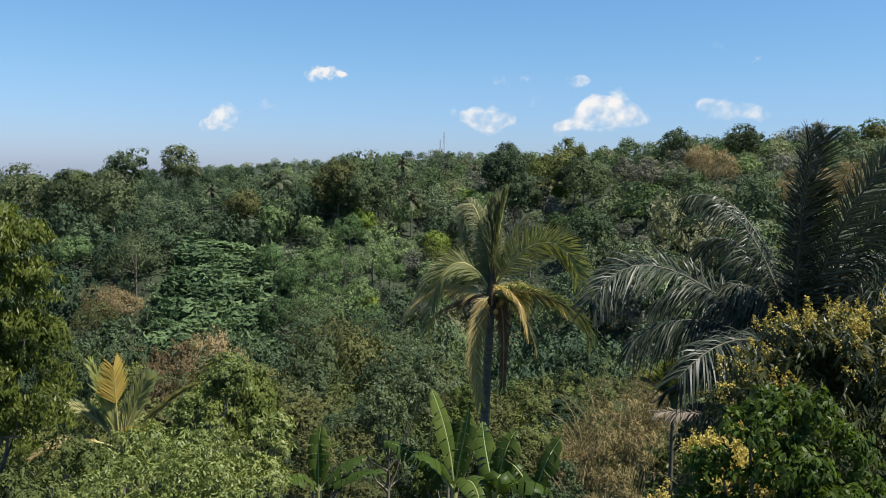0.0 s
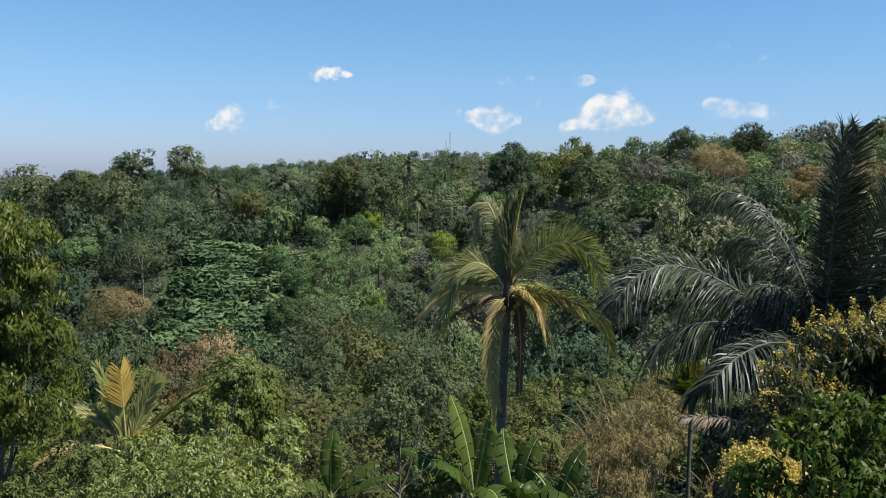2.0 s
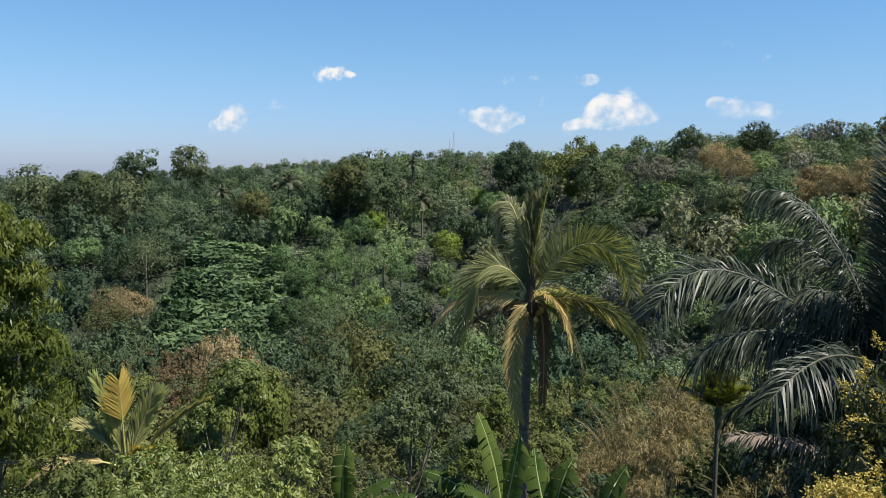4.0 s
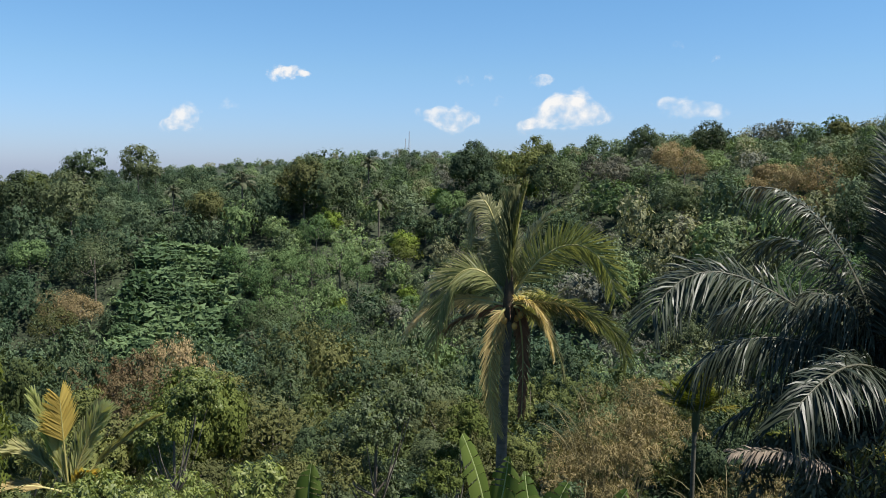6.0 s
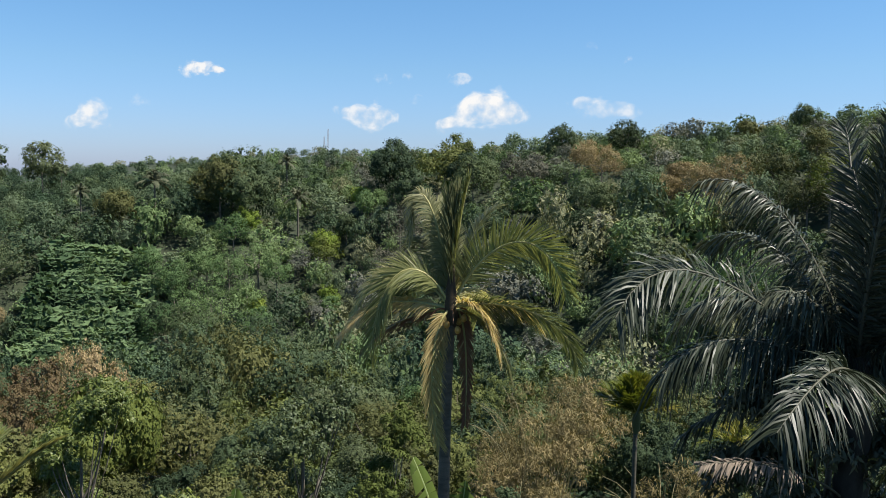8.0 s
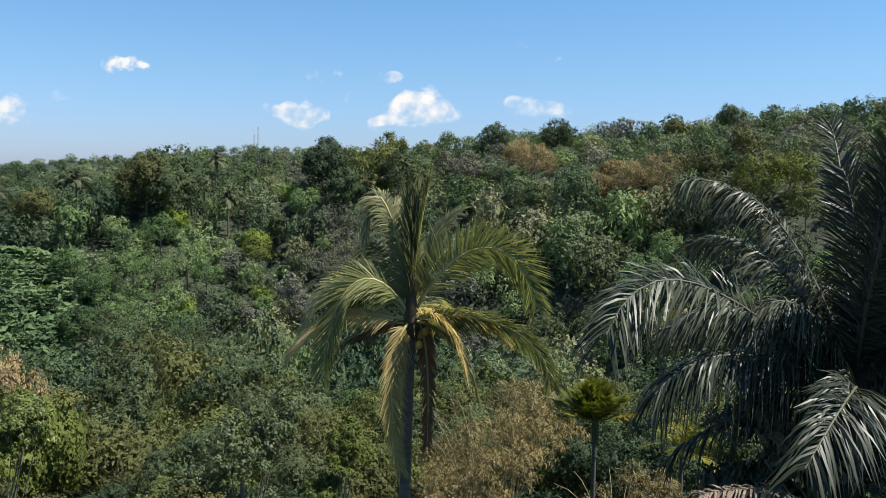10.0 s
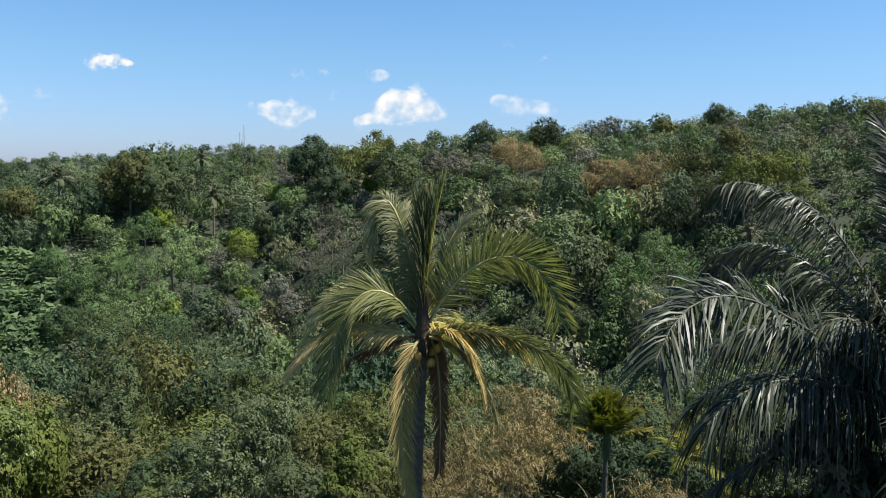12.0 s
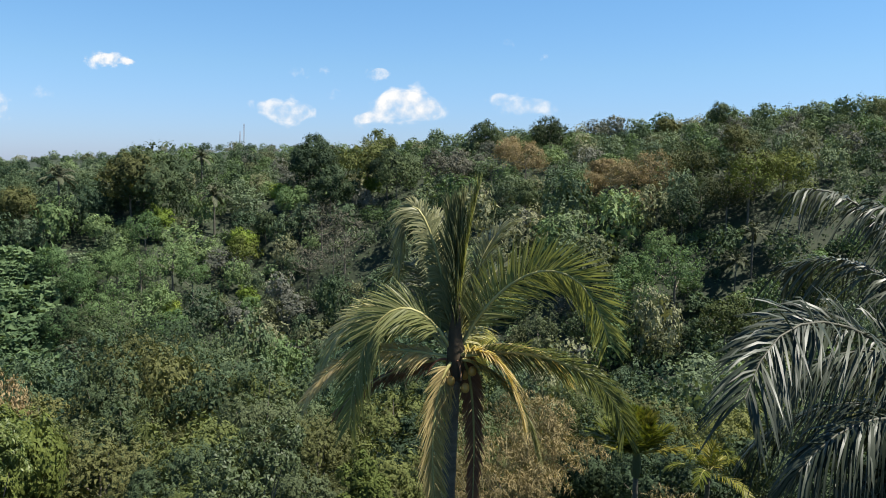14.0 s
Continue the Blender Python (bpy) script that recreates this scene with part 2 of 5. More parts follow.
# ---- mesh helpers ----
def quick_mesh(name, verts, quads, mats, index=None, tint=None):
    me = bpy.data.meshes.new(name)
    verts, quads = np.asarray(verts, np.float32).reshape(-1, 3), np.asarray(quads, np.int32)
    n, k = quads.shape
    me.vertices.add(len(verts))
    me.vertices.foreach_set("co", verts.ravel())
    me.loops.add(n * k)
    me.loops.foreach_set("vertex_index", quads.ravel())
    me.polygons.add(n)
    me.polygons.foreach_set("loop_start", np.arange(0, n * k, k, dtype=np.int32))
    for mt in mats:
        me.materials.append(mt)
    if index is not None:
        me.polygons.foreach_set("material_index", np.asarray(index, np.int32))
    if tint is not None:
        me.attributes.new("tint", "FLOAT", "POINT").data.foreach_set("value", np.asarray(tint, np.float32))
    me.update(calc_edges=True)
    return me


def unit(a):
    return a / np.maximum(np.linalg.norm(a, axis=-1, keepdims=True), 1e-9)


def leaf_quads(pts, nrm, length, width, rng, hang=0.4, fold=0.15):
    """Diamond leaves, one for each point, turned about its normal, the tips hanging."""
    n = len(pts)
    nrm = unit(nrm)
    d = np.cross(nrm, unit(rng.normal(size=(n, 3))))
    d = unit(unit(d) + np.array([0, 0, -hang]))
    s = unit(np.cross(nrm, d))
    l = (length * rng.uniform(0.65, 1.3, n))[:, None]
    w = (width * rng.uniform(0.7, 1.25, n))[:, None]
    up = np.cross(d, s)
    v = np.stack([pts, pts + 0.45 * l * d + 0.5 * w * s - fold * w * up, pts + l * d - 0.12 * l * np.array([0, 0, 1.0]),
                  pts + 0.45 * l * d - 0.5 * w * s - fold * w * up], axis=1)
    return v.reshape(-1, 3), np.arange(4 * n).reshape(n, 4)


def leaf_tris(pts, nrm, length, width, rng, hang=0.2):
    """Three-cornered leaves for trees far off."""
    v, _ = leaf_quads(pts, nrm, length, width, rng, hang, 0.0)
    v = v.reshape(-1, 4, 3)
    w = np.stack([v[:, 0] * 0.5 + v[:, 1] * 0.5 + (v[:, 1] - v[:, 3]) * 0.25, v[:, 2], v[:, 0] * 0.5 + v[:, 3] * 0.5 - (v[:, 1] - v[:, 3]) * 0.25], 1)
    return w.reshape(-1, 3), np.arange(3 * len(pts)).reshape(-1, 3)


def as_tris(part_):
    v, q = part_
    return v, np.concatenate([q[:, [0, 1, 2]], q[:, [0, 2, 3]]])


def crown_points(rng, lobes, leaves, inner=0.1, puffs=13, swell=(0.22, 0.46), reach=0.75, tuft=0.12, bunch=9):
    """Points and normals of leaves over a crown of lobes (x, y, z, radius, flatness): each lobe is a heap of puffs, each puff a heap of leafy twig ends."""
    P = []
    for x, y, z, r, f in lobes:
        d = unit(rng.normal(size=(puffs, 3)))
        d[:, 2] = np.where(d[:, 2] < -0.3, -d[:, 2], d[:, 2])
        for k in range(puffs):
            P.append((x + d[k, 0] * r * reach, y + d[k, 1] * r * reach, z + d[k, 2] * r * f * reach, r * rng.uniform(*swell), f))
    P = np.array(P)
    area = P[:, 3] ** 2
    m = max(1, leaves // bunch)
    L = P[rng.choice(len(P), m, p=area / area.sum())]
    d = unit(rng.normal(size=(m, 3)))
    d[:, 2] = np.where(d[:, 2] < -0.2, -d[:, 2] * 0.7, d[:, 2])
    d = unit(d)
    r = np.where(rng.random(m) < inner, rng.uniform(0.45, 1.2, m), rng.normal(0.95, 0.1, m))
    twig = L[:, :3] + d * (r * L[:, 3])[:, None] * np.stack([np.ones(m), np.ones(m), L[:, 4]], 1)
    k = np.arange(leaves) % m
    e = unit(rng.normal(size=(leaves, 3)) + 0.6 * d[k])
    p = twig[k] + e * (tuft * rng.uniform(0.3, 1.0, leaves))[:, None]
    nrm = unit(0.8 * d[k] + 0.5 * e + np.array([0, 0, 0.35]) + 0.3 * rng.normal(size=(leaves, 3)))
    return p, nrm


def dome_crown(rng, height, radius, depth, leaves, size, aspect, hang, puffs=42, mass=0.55, loose=0.08, level=False, swell_to=0.31, inner=700, solid=0.0, bunch=1):
    """One closed crown: leaves over a dome of swelling puffs, thickest towards the valley's light, and the close foliage within."""
    vert = 0.5 * depth * height
    c = np.array([0, 0, height - vert])
    i = np.arange(puffs)
    z = 1 - 1.7 * (i + 0.5) / puffs
    a = 2.39996 * i + rng.uniform(0, 6.3)
    D = unit(np.stack([np.sqrt(1 - z * z) * np.cos(a), np.sqrt(1 - z * z) * np.sin(a), z], 1) + rng.normal(0, 0.22, (puffs, 3)))
    g = rng.normal(size=(3, 3)) * 1.5

    def swell(d):
        return 1 + 0.15 * np.sin(d @ g[0] + g[2, 0]) + 0.12 * np.sin(d @ (1.8 * g[1]) + g[2, 1])

    S = np.array([radius, radius, vert])
    pr = radius * rng.uniform(0.15, swell_to, puffs)
    C = c + D * S * (swell(D) * rng.uniform(0.66, 0.88, puffs))[:, None]
    front = np.where(D[:, 1] < 0.35, 1.0, 0.4 - 0.15 * solid)
    w = pr ** 2 * front
    m = -(-leaves // bunch)                   # twig ends, each with a bunch of leaves
    k = rng.choice(puffs, m, p=w / w.sum())
    e = unit(rng.normal(size=(m, 3)) + 0.45 * D[k] + [0, -0.3, 0.4])
    far_out = np.where(rng.random(m) < loose, rng.uniform(0.8, 1.5, m), rng.normal(0.95, 0.14, m))
    p = C[k] + e * (pr[k] * far_out)[:, None] * [1, 1, 0.85]
    if bunch > 1:
        e = np.repeat(e, bunch, 0)[:leaves]
        p = np.repeat(p, bunch, 0)[:leaves]
        off = unit(rng.normal(size=p.shape) + 0.7 * e) * (1.35 * size * rng.random((leaves, 1)) ** 0.5)
        p, e = p + off, unit(e + 0.5 * off / size)
    if level:                                 # broad drooping leaves in level tiers, one above the other
        p[:, 2] = np.round(p[:, 2] / 0.95) * 0.95 + rng.normal(0, 0.08, leaves)
        along = unit(np.stack([rng.choice([-1.0, 1.0], leaves), rng.normal(0, 0.3, leaves), rng.normal(-0.12, 0.12, leaves)], 1))
        across = unit(np.stack([rng.normal(0, 0.2, leaves), np.full(leaves, -0.8), rng.normal(-0.55, 0.12, leaves)], 1))
        l, w = (size * rng.uniform(0.6, 1.2, leaves))[:, None], (size * aspect * rng.uniform(0.7, 1.2, leaves))[:, None]
        lv = np.stack([p - 0.5 * l * along - [0, 0, 0.12], p + 0.5 * w * across, p + 0.5 * l * along - [0, 0, 0.12], p - 0.5 * w * across], 1).reshape(-1, 3)
        lv, lq = as_tris((lv, np.arange(4 * leaves).reshape(-1, 4)))
    else:
        lv, lq = leaf_tris(p, (1.0 - 0.45 * solid) * e + (0.3 + 0.6 * solid) * unit((p - c) / S) + np.array([0, 0, 0.1]) + (0.3 - 0.1 * solid) * rng.normal(size=e.shape), size, size * aspect, rng, hang)
    n = int(inner * mass)                     # leafy sprays deep in the crown
    k = rng.integers(puffs, size=n)
    d = unit(rng.normal(size=(n, 3)) + 0.4 * D[k])
    q = np.where((rng.random(n) < 0.6)[:, None], C[k] + d * (0.6 * pr[k])[:, None], c + d * S * (swell(d) * rng.uniform(0.35, 0.68, n))[:, None])
    iv, iq = leaf_tris(q, d + 0.4 * rng.normal(size=d.shape), 2.3 * size, 2.1 * size * max(aspect, 0.6), rng, 0.2)
    lv, lq = merge([(lv, lq), (iv, iq)])
    return lv, lq, C


def tube(path, radii, sides=6):
    """A tapered tube along points: vertices and quads."""
    path = np.asarray(path, float)
    n = len(path)
    t = unit(np.gradient(path, axis=0))
    ref = np.where(np.abs(t[:, 2:3]) > 0.9, np.array([[1.0, 0, 0]]), np.array([[0, 0, 1.0]]))
    a = unit(np.cross(t, ref))
    b = np.cross(t, a)
    ang = np.arange(sides) * 2 * np.pi / sides
    v = path[:, None] + np.asarray(radii, float)[:, None, None] * (np.cos(ang)[None, :, None] * a[:, None] + np.sin(ang)[None, :, None] * b[:, None])
    q = []
    for i in range(n - 1):
        for j in range(sides):
            k = (j + 1) % sides
            q.append((i * sides + j, i * sides + k, (i + 1) * sides + k, (i + 1) * sides + j))
    return v.reshape(-1, 3), np.array(q)


def merge(parts):
    vs, qs, o = [], [], 0
    for v, q in parts:
        vs.append(v)
        qs.append(np.asarray(q) + o)
        o += len(v)
    return np.concatenate(vs), np.concatenate(qs)


def bez(p0, p1, p2, p3, n):
    t = np.linspace(0, 1, n)[:, None]
    p0, p1, p2, p3 = (np.asarray(p, float) for p in (p0, p1, p2, p3))
    return (1 - t) ** 3 * p0 + 3 * (1 - t) ** 2 * t * p1 + 3 * (1 - t) * t * t * p2 + t ** 3 * p3


def child(name, me, parent, label="", kind=""):
    ob = new(name, me)
    ob.parent = parent
    return tagged(ob, label, kind=kind)


def empty(name, m, label, category, group="", kind=""):
    ob = new(name)
    ob.empty_display_size = 0.2
    ob.matrix_basis = m
    return tagged(ob, label, category, group, kind)


# ---- the lie of the land ----
GY = [-400, -50, 0, 18, 25, 34, 45, 65, 100, 140, 180, 215, 240, 255, 275, 300, 325, 350, 420, 450, 500, 560, 640, 690, 730, 1500, 6000]
GZ = [14, 9, 8, 5, 2, -3, -6, -12, -20, -28, -36, -45, -49, -44, -32, -17, -5, 3, 13, 10, 3, 7, 21, 27.5, 27, 0, -80]


def ground(x, y):
    x, y = np.asarray(x, float), np.asarray(y, float)
    far = np.clip((y - 40) / 60, 0, 1)
    u = y + far * (0.75 * np.clip(x, 0, 260) + 0.15 * np.clip(-x, 0, 200))
    z = np.interp(u, GY, GZ)
    z = z + np.clip((u - 300) / 120, 0, 1) * np.clip((x + 60) / 60, 0, 1) * (1.8 + 0.03 * np.clip(x, 0, 200))
    z = z - 0.06 * np.clip(u - 435, 0, 300) * np.clip((x - 20) / 100, 0, 1)
    z = z + far * (np.interp(x, [30, 75, 118, 160, 198, 225, 300, 420], [0, 5, 9.5, 11.8, 14, 21, 32, 40]) - 0.085 * np.clip(-x - 30, 0, 300))
    return z + far * (1.6 * np.sin(x / 23 + 1.3) * np.sin(y / 31) + 1.1 * np.sin(x / 11 + y / 17))


def build_ground():
    gx = np.concatenate([-np.geomspace(6000, 330, 14), np.arange(-320, 421, 7), np.geomspace(430, 6000, 14)])
    gy = np.concatenate([[-6000, -2500, -900, -300, -120, -60, -30], np.arange(-10, 470, 6), np.geomspace(480, 6000, 16)])
    X, Y = np.meshgrid(gx, gy)
    Z = ground(X, Y)
    v = np.stack([X, Y, Z], -1).reshape(-1, 3)
    w = len(gx)
    i = np.arange(len(gy) - 1)[:, None] * w + np.arange(w - 1)[None]
    q = np.stack([i, i + 1, i + w + 1, i + w], -1).reshape(-1, 4)
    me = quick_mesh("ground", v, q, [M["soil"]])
    me.polygons.foreach_set("use_smooth", np.ones(len(me.polygons), bool))
    tagged(new("ground", me), "green undergrowth and soil on the slopes of the valley", "ground", kind="structure")


build_ground()


# ---- broadleaf trees ----
def tree_meshes(seed, mat, height, radius, leaves, size, lobes=9, flat=0.8, depth=0.45, aspect=0.55, hang=0.4, inner=0.1, trunk_r=0.16, split=False, lobe_list=None):
    """A broadleaf tree with its foot at the origin: the mesh of its wood and that of its leaves."""
    rng = np.random.default_rng(seed)
    cz = height * (1 - depth * 0.5)
    L = [(0, 0, cz + 0.1 * height, radius * 0.58, flat)]
    for i in range(lobes):
        a = 2.4 * i + rng.uniform(-0.5, 0.5)
        k = rng.uniform(0.4, 0.8)
        zz = cz + depth * height * (0.44 - 0.88 * ((i * 0.618 + 0.1) % 1.0)) * (1.25 - 0.55 * k)
        L.append((radius * k * math.cos(a), radius * k * math.sin(a), zz, radius * rng.uniform(0.26, 0.46), flat * rng.uniform(0.8, 1.15)))
    if lobe_list:
        L = [(0, 0, cz, 0.3, 1)] + lobe_list
    p, nrm = crown_points(rng, L, leaves, inner, tuft=0.85 * size)
    lv, lq = as_tris(leaf_quads(p, nrm, size, size * aspect, rng, hang))
    wood = [tube(bez((0, 0, -1.5), (0.1, 0, height * 0.3), (-0.1, 0.1, height * 0.5), (0, 0, cz), 6), np.linspace(trunk_r, trunk_r * 0.45, 6))]
    for x, y, z, r, f in L[1:]:
        z0 = cz - depth * height * rng.uniform(0.25, 0.5)
        wood.append(tube(bez((0, 0, z0), (x * 0.3, y * 0.3, z0 + 0.3), (x * 0.7, y * 0.7, (z + z0) / 2), (x, y, z), 4), np.linspace(trunk_r * 0.45, trunk_r * 0.12, 4), 4))
    if split:
        return [quick_mesh("limb" if i else "trunk", v, q, [M["bark"]]) for i, (v, q) in enumerate(wood)], quick_mesh("crown", lv, lq, [mat]), (lv, lq)
    wv, wq = merge(wood)
    return quick_mesh("trunk", wv, wq, [M["bark"]]), quick_mesh("crown", lv, lq, [mat]), (lv, lq)


def far_tree_meshes(seed, mat, height, radius, leaves, size, depth, aspect, hang, mass, trunk_r=0.17, level=False, puffs=42, inner=700, swell_to=0.31, solid=0.0, bunch=1):
    """A tree of the forest: a trunk that forks into its crown, and one closed crown."""
    rng = np.random.default_rng(seed)
    lv, lq, C = dome_crown(rng, height, radius, depth, leaves, size, aspect, hang, mass=mass, level=level, puffs=puffs, inner=inner, swell_to=swell_to, solid=solid, bunch=bunch)
    top = height * (1 - 0.5 * depth)
    wood = [tube(bez((0, 0, -1.5), (0.1, 0, top * 0.3), (-0.1, 0.1, top * 0.6), (0, 0, top), 6), np.linspace(trunk_r, trunk_r * 0.45, 6))]
    for x, y, z in C[::7]:
        z0 = top * rng.uniform(0.55, 0.8)
        wood.append(tube(bez((0, 0, z0), (x * 0.3, y * 0.3, z0 + 0.3), (x * 0.7, y * 0.7, (z + z0) / 2), (x, y, z), 4), np.linspace(trunk_r * 0.45, trunk_r * 0.12, 4), 4))
    wv, wq = merge(wood)
    return quick_mesh("trunk", wv, wq, [M["bark"]]), quick_mesh("crown", lv, lq, [mat]), (lv, lq)


def place(x, y, s=1.0, turn=0.0, dz=0.0, tall=1.0):
    return pose(x, y, float(ground(x, y)) + dz, 0, 0, turn) @ Matrix.Diagonal((s, s, s * tall, 1))


def make_tree(name, meshes, m, label, category="tree", group=""):
    t = empty(name, m, label, category, group)
    child("trunk", meshes[0], t)
    child("crown", meshes[1], t)
    return t


KINDS = {
    # name: material, height, radius, depth of the crown
    "mid": ("mid", 10, 4.2, 0.72), "dark": ("dark", 11, 4.6, 0.72),
    "blue": ("blue", 11, 4.0, 0.82), "yellow": ("yellow", 8.5, 3.6, 0.65),
    "olive": ("olive", 10, 4.4, 0.67), "fresh": ("fresh", 8, 3.4, 0.65),
    "grey": ("grey", 11, 4.4, 0.7), "brown": ("tan", 9, 4.6, 0.75),
    "lime": ("lime", 8, 3.4, 0.7), "rust": ("rust", 7.5, 3.2, 0.82), "fern": ("fern", 7, 4.5, 0.8),
}
LABELS = {
    "mid": "mid-green leafy forest tree on the valley slope", "dark": "dark green dense forest tree on the valley slope",
    "blue": "grey-green airy forest tree on the valley slope", "yellow": "yellow-green bushy tree on the valley slope",
    "olive": "dull olive-green spreading tree on the slope", "fresh": "fresh bright green young tree on the slope",
    "grey": "greyish half-bare tree with thin twigs", "brown": "dry brown feathery bamboo clump on the slope",
    "lime": "bright yellow-green young tree on the far slope", "rust": "reddish-brown withering bush on the slope", "fern": "blue-green thicket of large drooping leaves on the slope"}
PROTO = {}
# ground kept free for the trees and palms close by
taken = [(-13, 46, 4), (0, 36, 3), (-3, 41, 3), (-6, 38, 3), (5, 38, 3), (11, 52, 7), (14, 62, 7), (10, 44, 5), (15, 42, 4), (16, 52, 5), (20, 60, 4), (8, 43, 3), (21, 47.5, 2)]


TIERS = [(62, 0.165, 8200), (95, 0.195, 5800), (130, 0.25, 3400), (200, 0.28, 2000), (300, 0.36, 2600), (9999, 0.44, 2600)]   # reach, leaf length, most leaves


def plant(kind, x, y, s, rng, tall=1.0):
    """A tree of that kind; the nearer it stands, the finer its leaves are cut."""
    d = math.hypot(x, y)
    tier = next(i for i, row in enumerate(TIERS) if d < row[0])
    k = int(rng.integers(3))
    big = min((0.8, 1.2, 1.7, 2.2), key=lambda b: abs(b - s))
    if (kind, tier, k, big) not in PROTO:
        mat, h, r, depth = KINDS[kind]
        leaf, most = TIERS[tier][1:]
        leaf *= {"fern": 3.4, "grey": 0.8, "brown": 1.0, "fresh": 0.85}.get(kind, 1.0)
        leaf = max(leaf, 0.072 * r * big) if tier == 5 else leaf
        slim = kind in ("fern", "brown")
        aspect = 0.42 if kind == "fern" else 0.6 if slim else 0.9
        leaves = int(min(most, 0.62 * 9.5 * (r * big) ** 2 / (0.39 * aspect * leaf * leaf)))
        leaves = 290 if kind == "fern" else int(leaves * {"grey": 0.75, "brown": 1.4}.get(kind, 1.0))
        seed = 31 * sorted(KINDS).index(kind) + 7 * tier + 400 * k + int(10 * big)
        PROTO[kind, tier, k, big] = far_tree_meshes(seed, M[mat], h, r * (0.9 + 0.12 * k), leaves, leaf / big, depth, aspect, 0.3 if kind == "fern" else 0.6 if slim else 0.2, 0.3 if kind in ("grey", "fern") else 1.0, level=kind == "fern", puffs=36 if tier < 3 else 42, swell_to=0.34 if tier < 3 else 0.31, inner=1500 if tier < 3 else 700, solid=1.0 if tier < 3 else 0.5, bunch=1 if kind == "fern" else 12 if tier < 3 else 5)
    bush = kind in ("brown", "rust", "fern")
    make_tree("bush" if bush else "tree", PROTO[kind, tier, k, big], place(x, y, s, rng.uniform(-55, 55), tall=tall), LABELS[kind],
              "bush" if bush else "tree", kind + " trees of the valley")
    taken.append((x, y, KINDS[kind][2] * s))


def forest():
    rng = np.random.default_rng(5)
    spots = []
    y = 44.0
    while y < 440:
        step = 8.4 if y < 105 else 7.0 if y < 120 else 8.8 if y < 190 else 11.6
        x = -0.56 * y - 12
        while x < 0.95 * y + 10:
            px_, py_ = x + rng.uniform(-2.6, 2.6), y + rng.uniform(-2.6, 2.6)
            u = py_ + 0.75 * max(px_, 0) + 0.15 * max(-px_, 0)
            thicket = 243 < py_ < 297 and -0.34 < px_ / py_ < -0.212
            if not thicket and u < (450 if px_ < 25 else 475) and all((px_ - a) ** 2 + (py_ - b) ** 2 > (0.5 * r + 2.2) ** 2 for a, b, r in taken if abs(py_ - b) < 12):
                spots.append((px_, py_, u))
            x += (step if py_ < 190 else 9.1) * rng.uniform(0.85, 1.2)
        y += step * 0.85
    for y in (530, 600, 630, 660, 690):          # the wooded rise behind the ridge
        x = -0.58 * y
        while x < (20 if y < 640 else 90):
            spots.append((x + rng.uniform(-3, 3), y + rng.uniform(-8, 8), 700))
            x += 8 if y < 640 else 6.5
    return spots


def undergrowth():
    """Low leafy growth between the trees of the near slope."""
    rng = np.random.default_rng(19)
    n = 60000
    y = 11 + 55 * rng.random(n) ** 0.8
    x = rng.uniform(-0.62, 0.85, n) * (y + 4)
    tuft = 0.5 + 0.5 * np.sin(x * 1.7 + 1.7 * np.sin(y * 0.9)) * np.sin(y * 1.5 + 1.3 * np.sin(x * 1.1))
    p = np.stack([x, y, ground(x, y) + 1.1 * tuft * rng.uniform(0.1, 1, n)], 1)
    v, q = leaf_tris(p, rng.normal(0, 0.5, (n, 3)) + [0, -0.3, 1], 0.42, 0.26, rng, 0.3)
    # only the darkest green: shade between the crowns put into the colour
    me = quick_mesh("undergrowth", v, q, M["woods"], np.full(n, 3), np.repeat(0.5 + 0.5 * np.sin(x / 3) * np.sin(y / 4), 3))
    tagged(new("undergrowth", me), "low green undergrowth between the trees of the near slope", "undergrowth", kind="stuff")


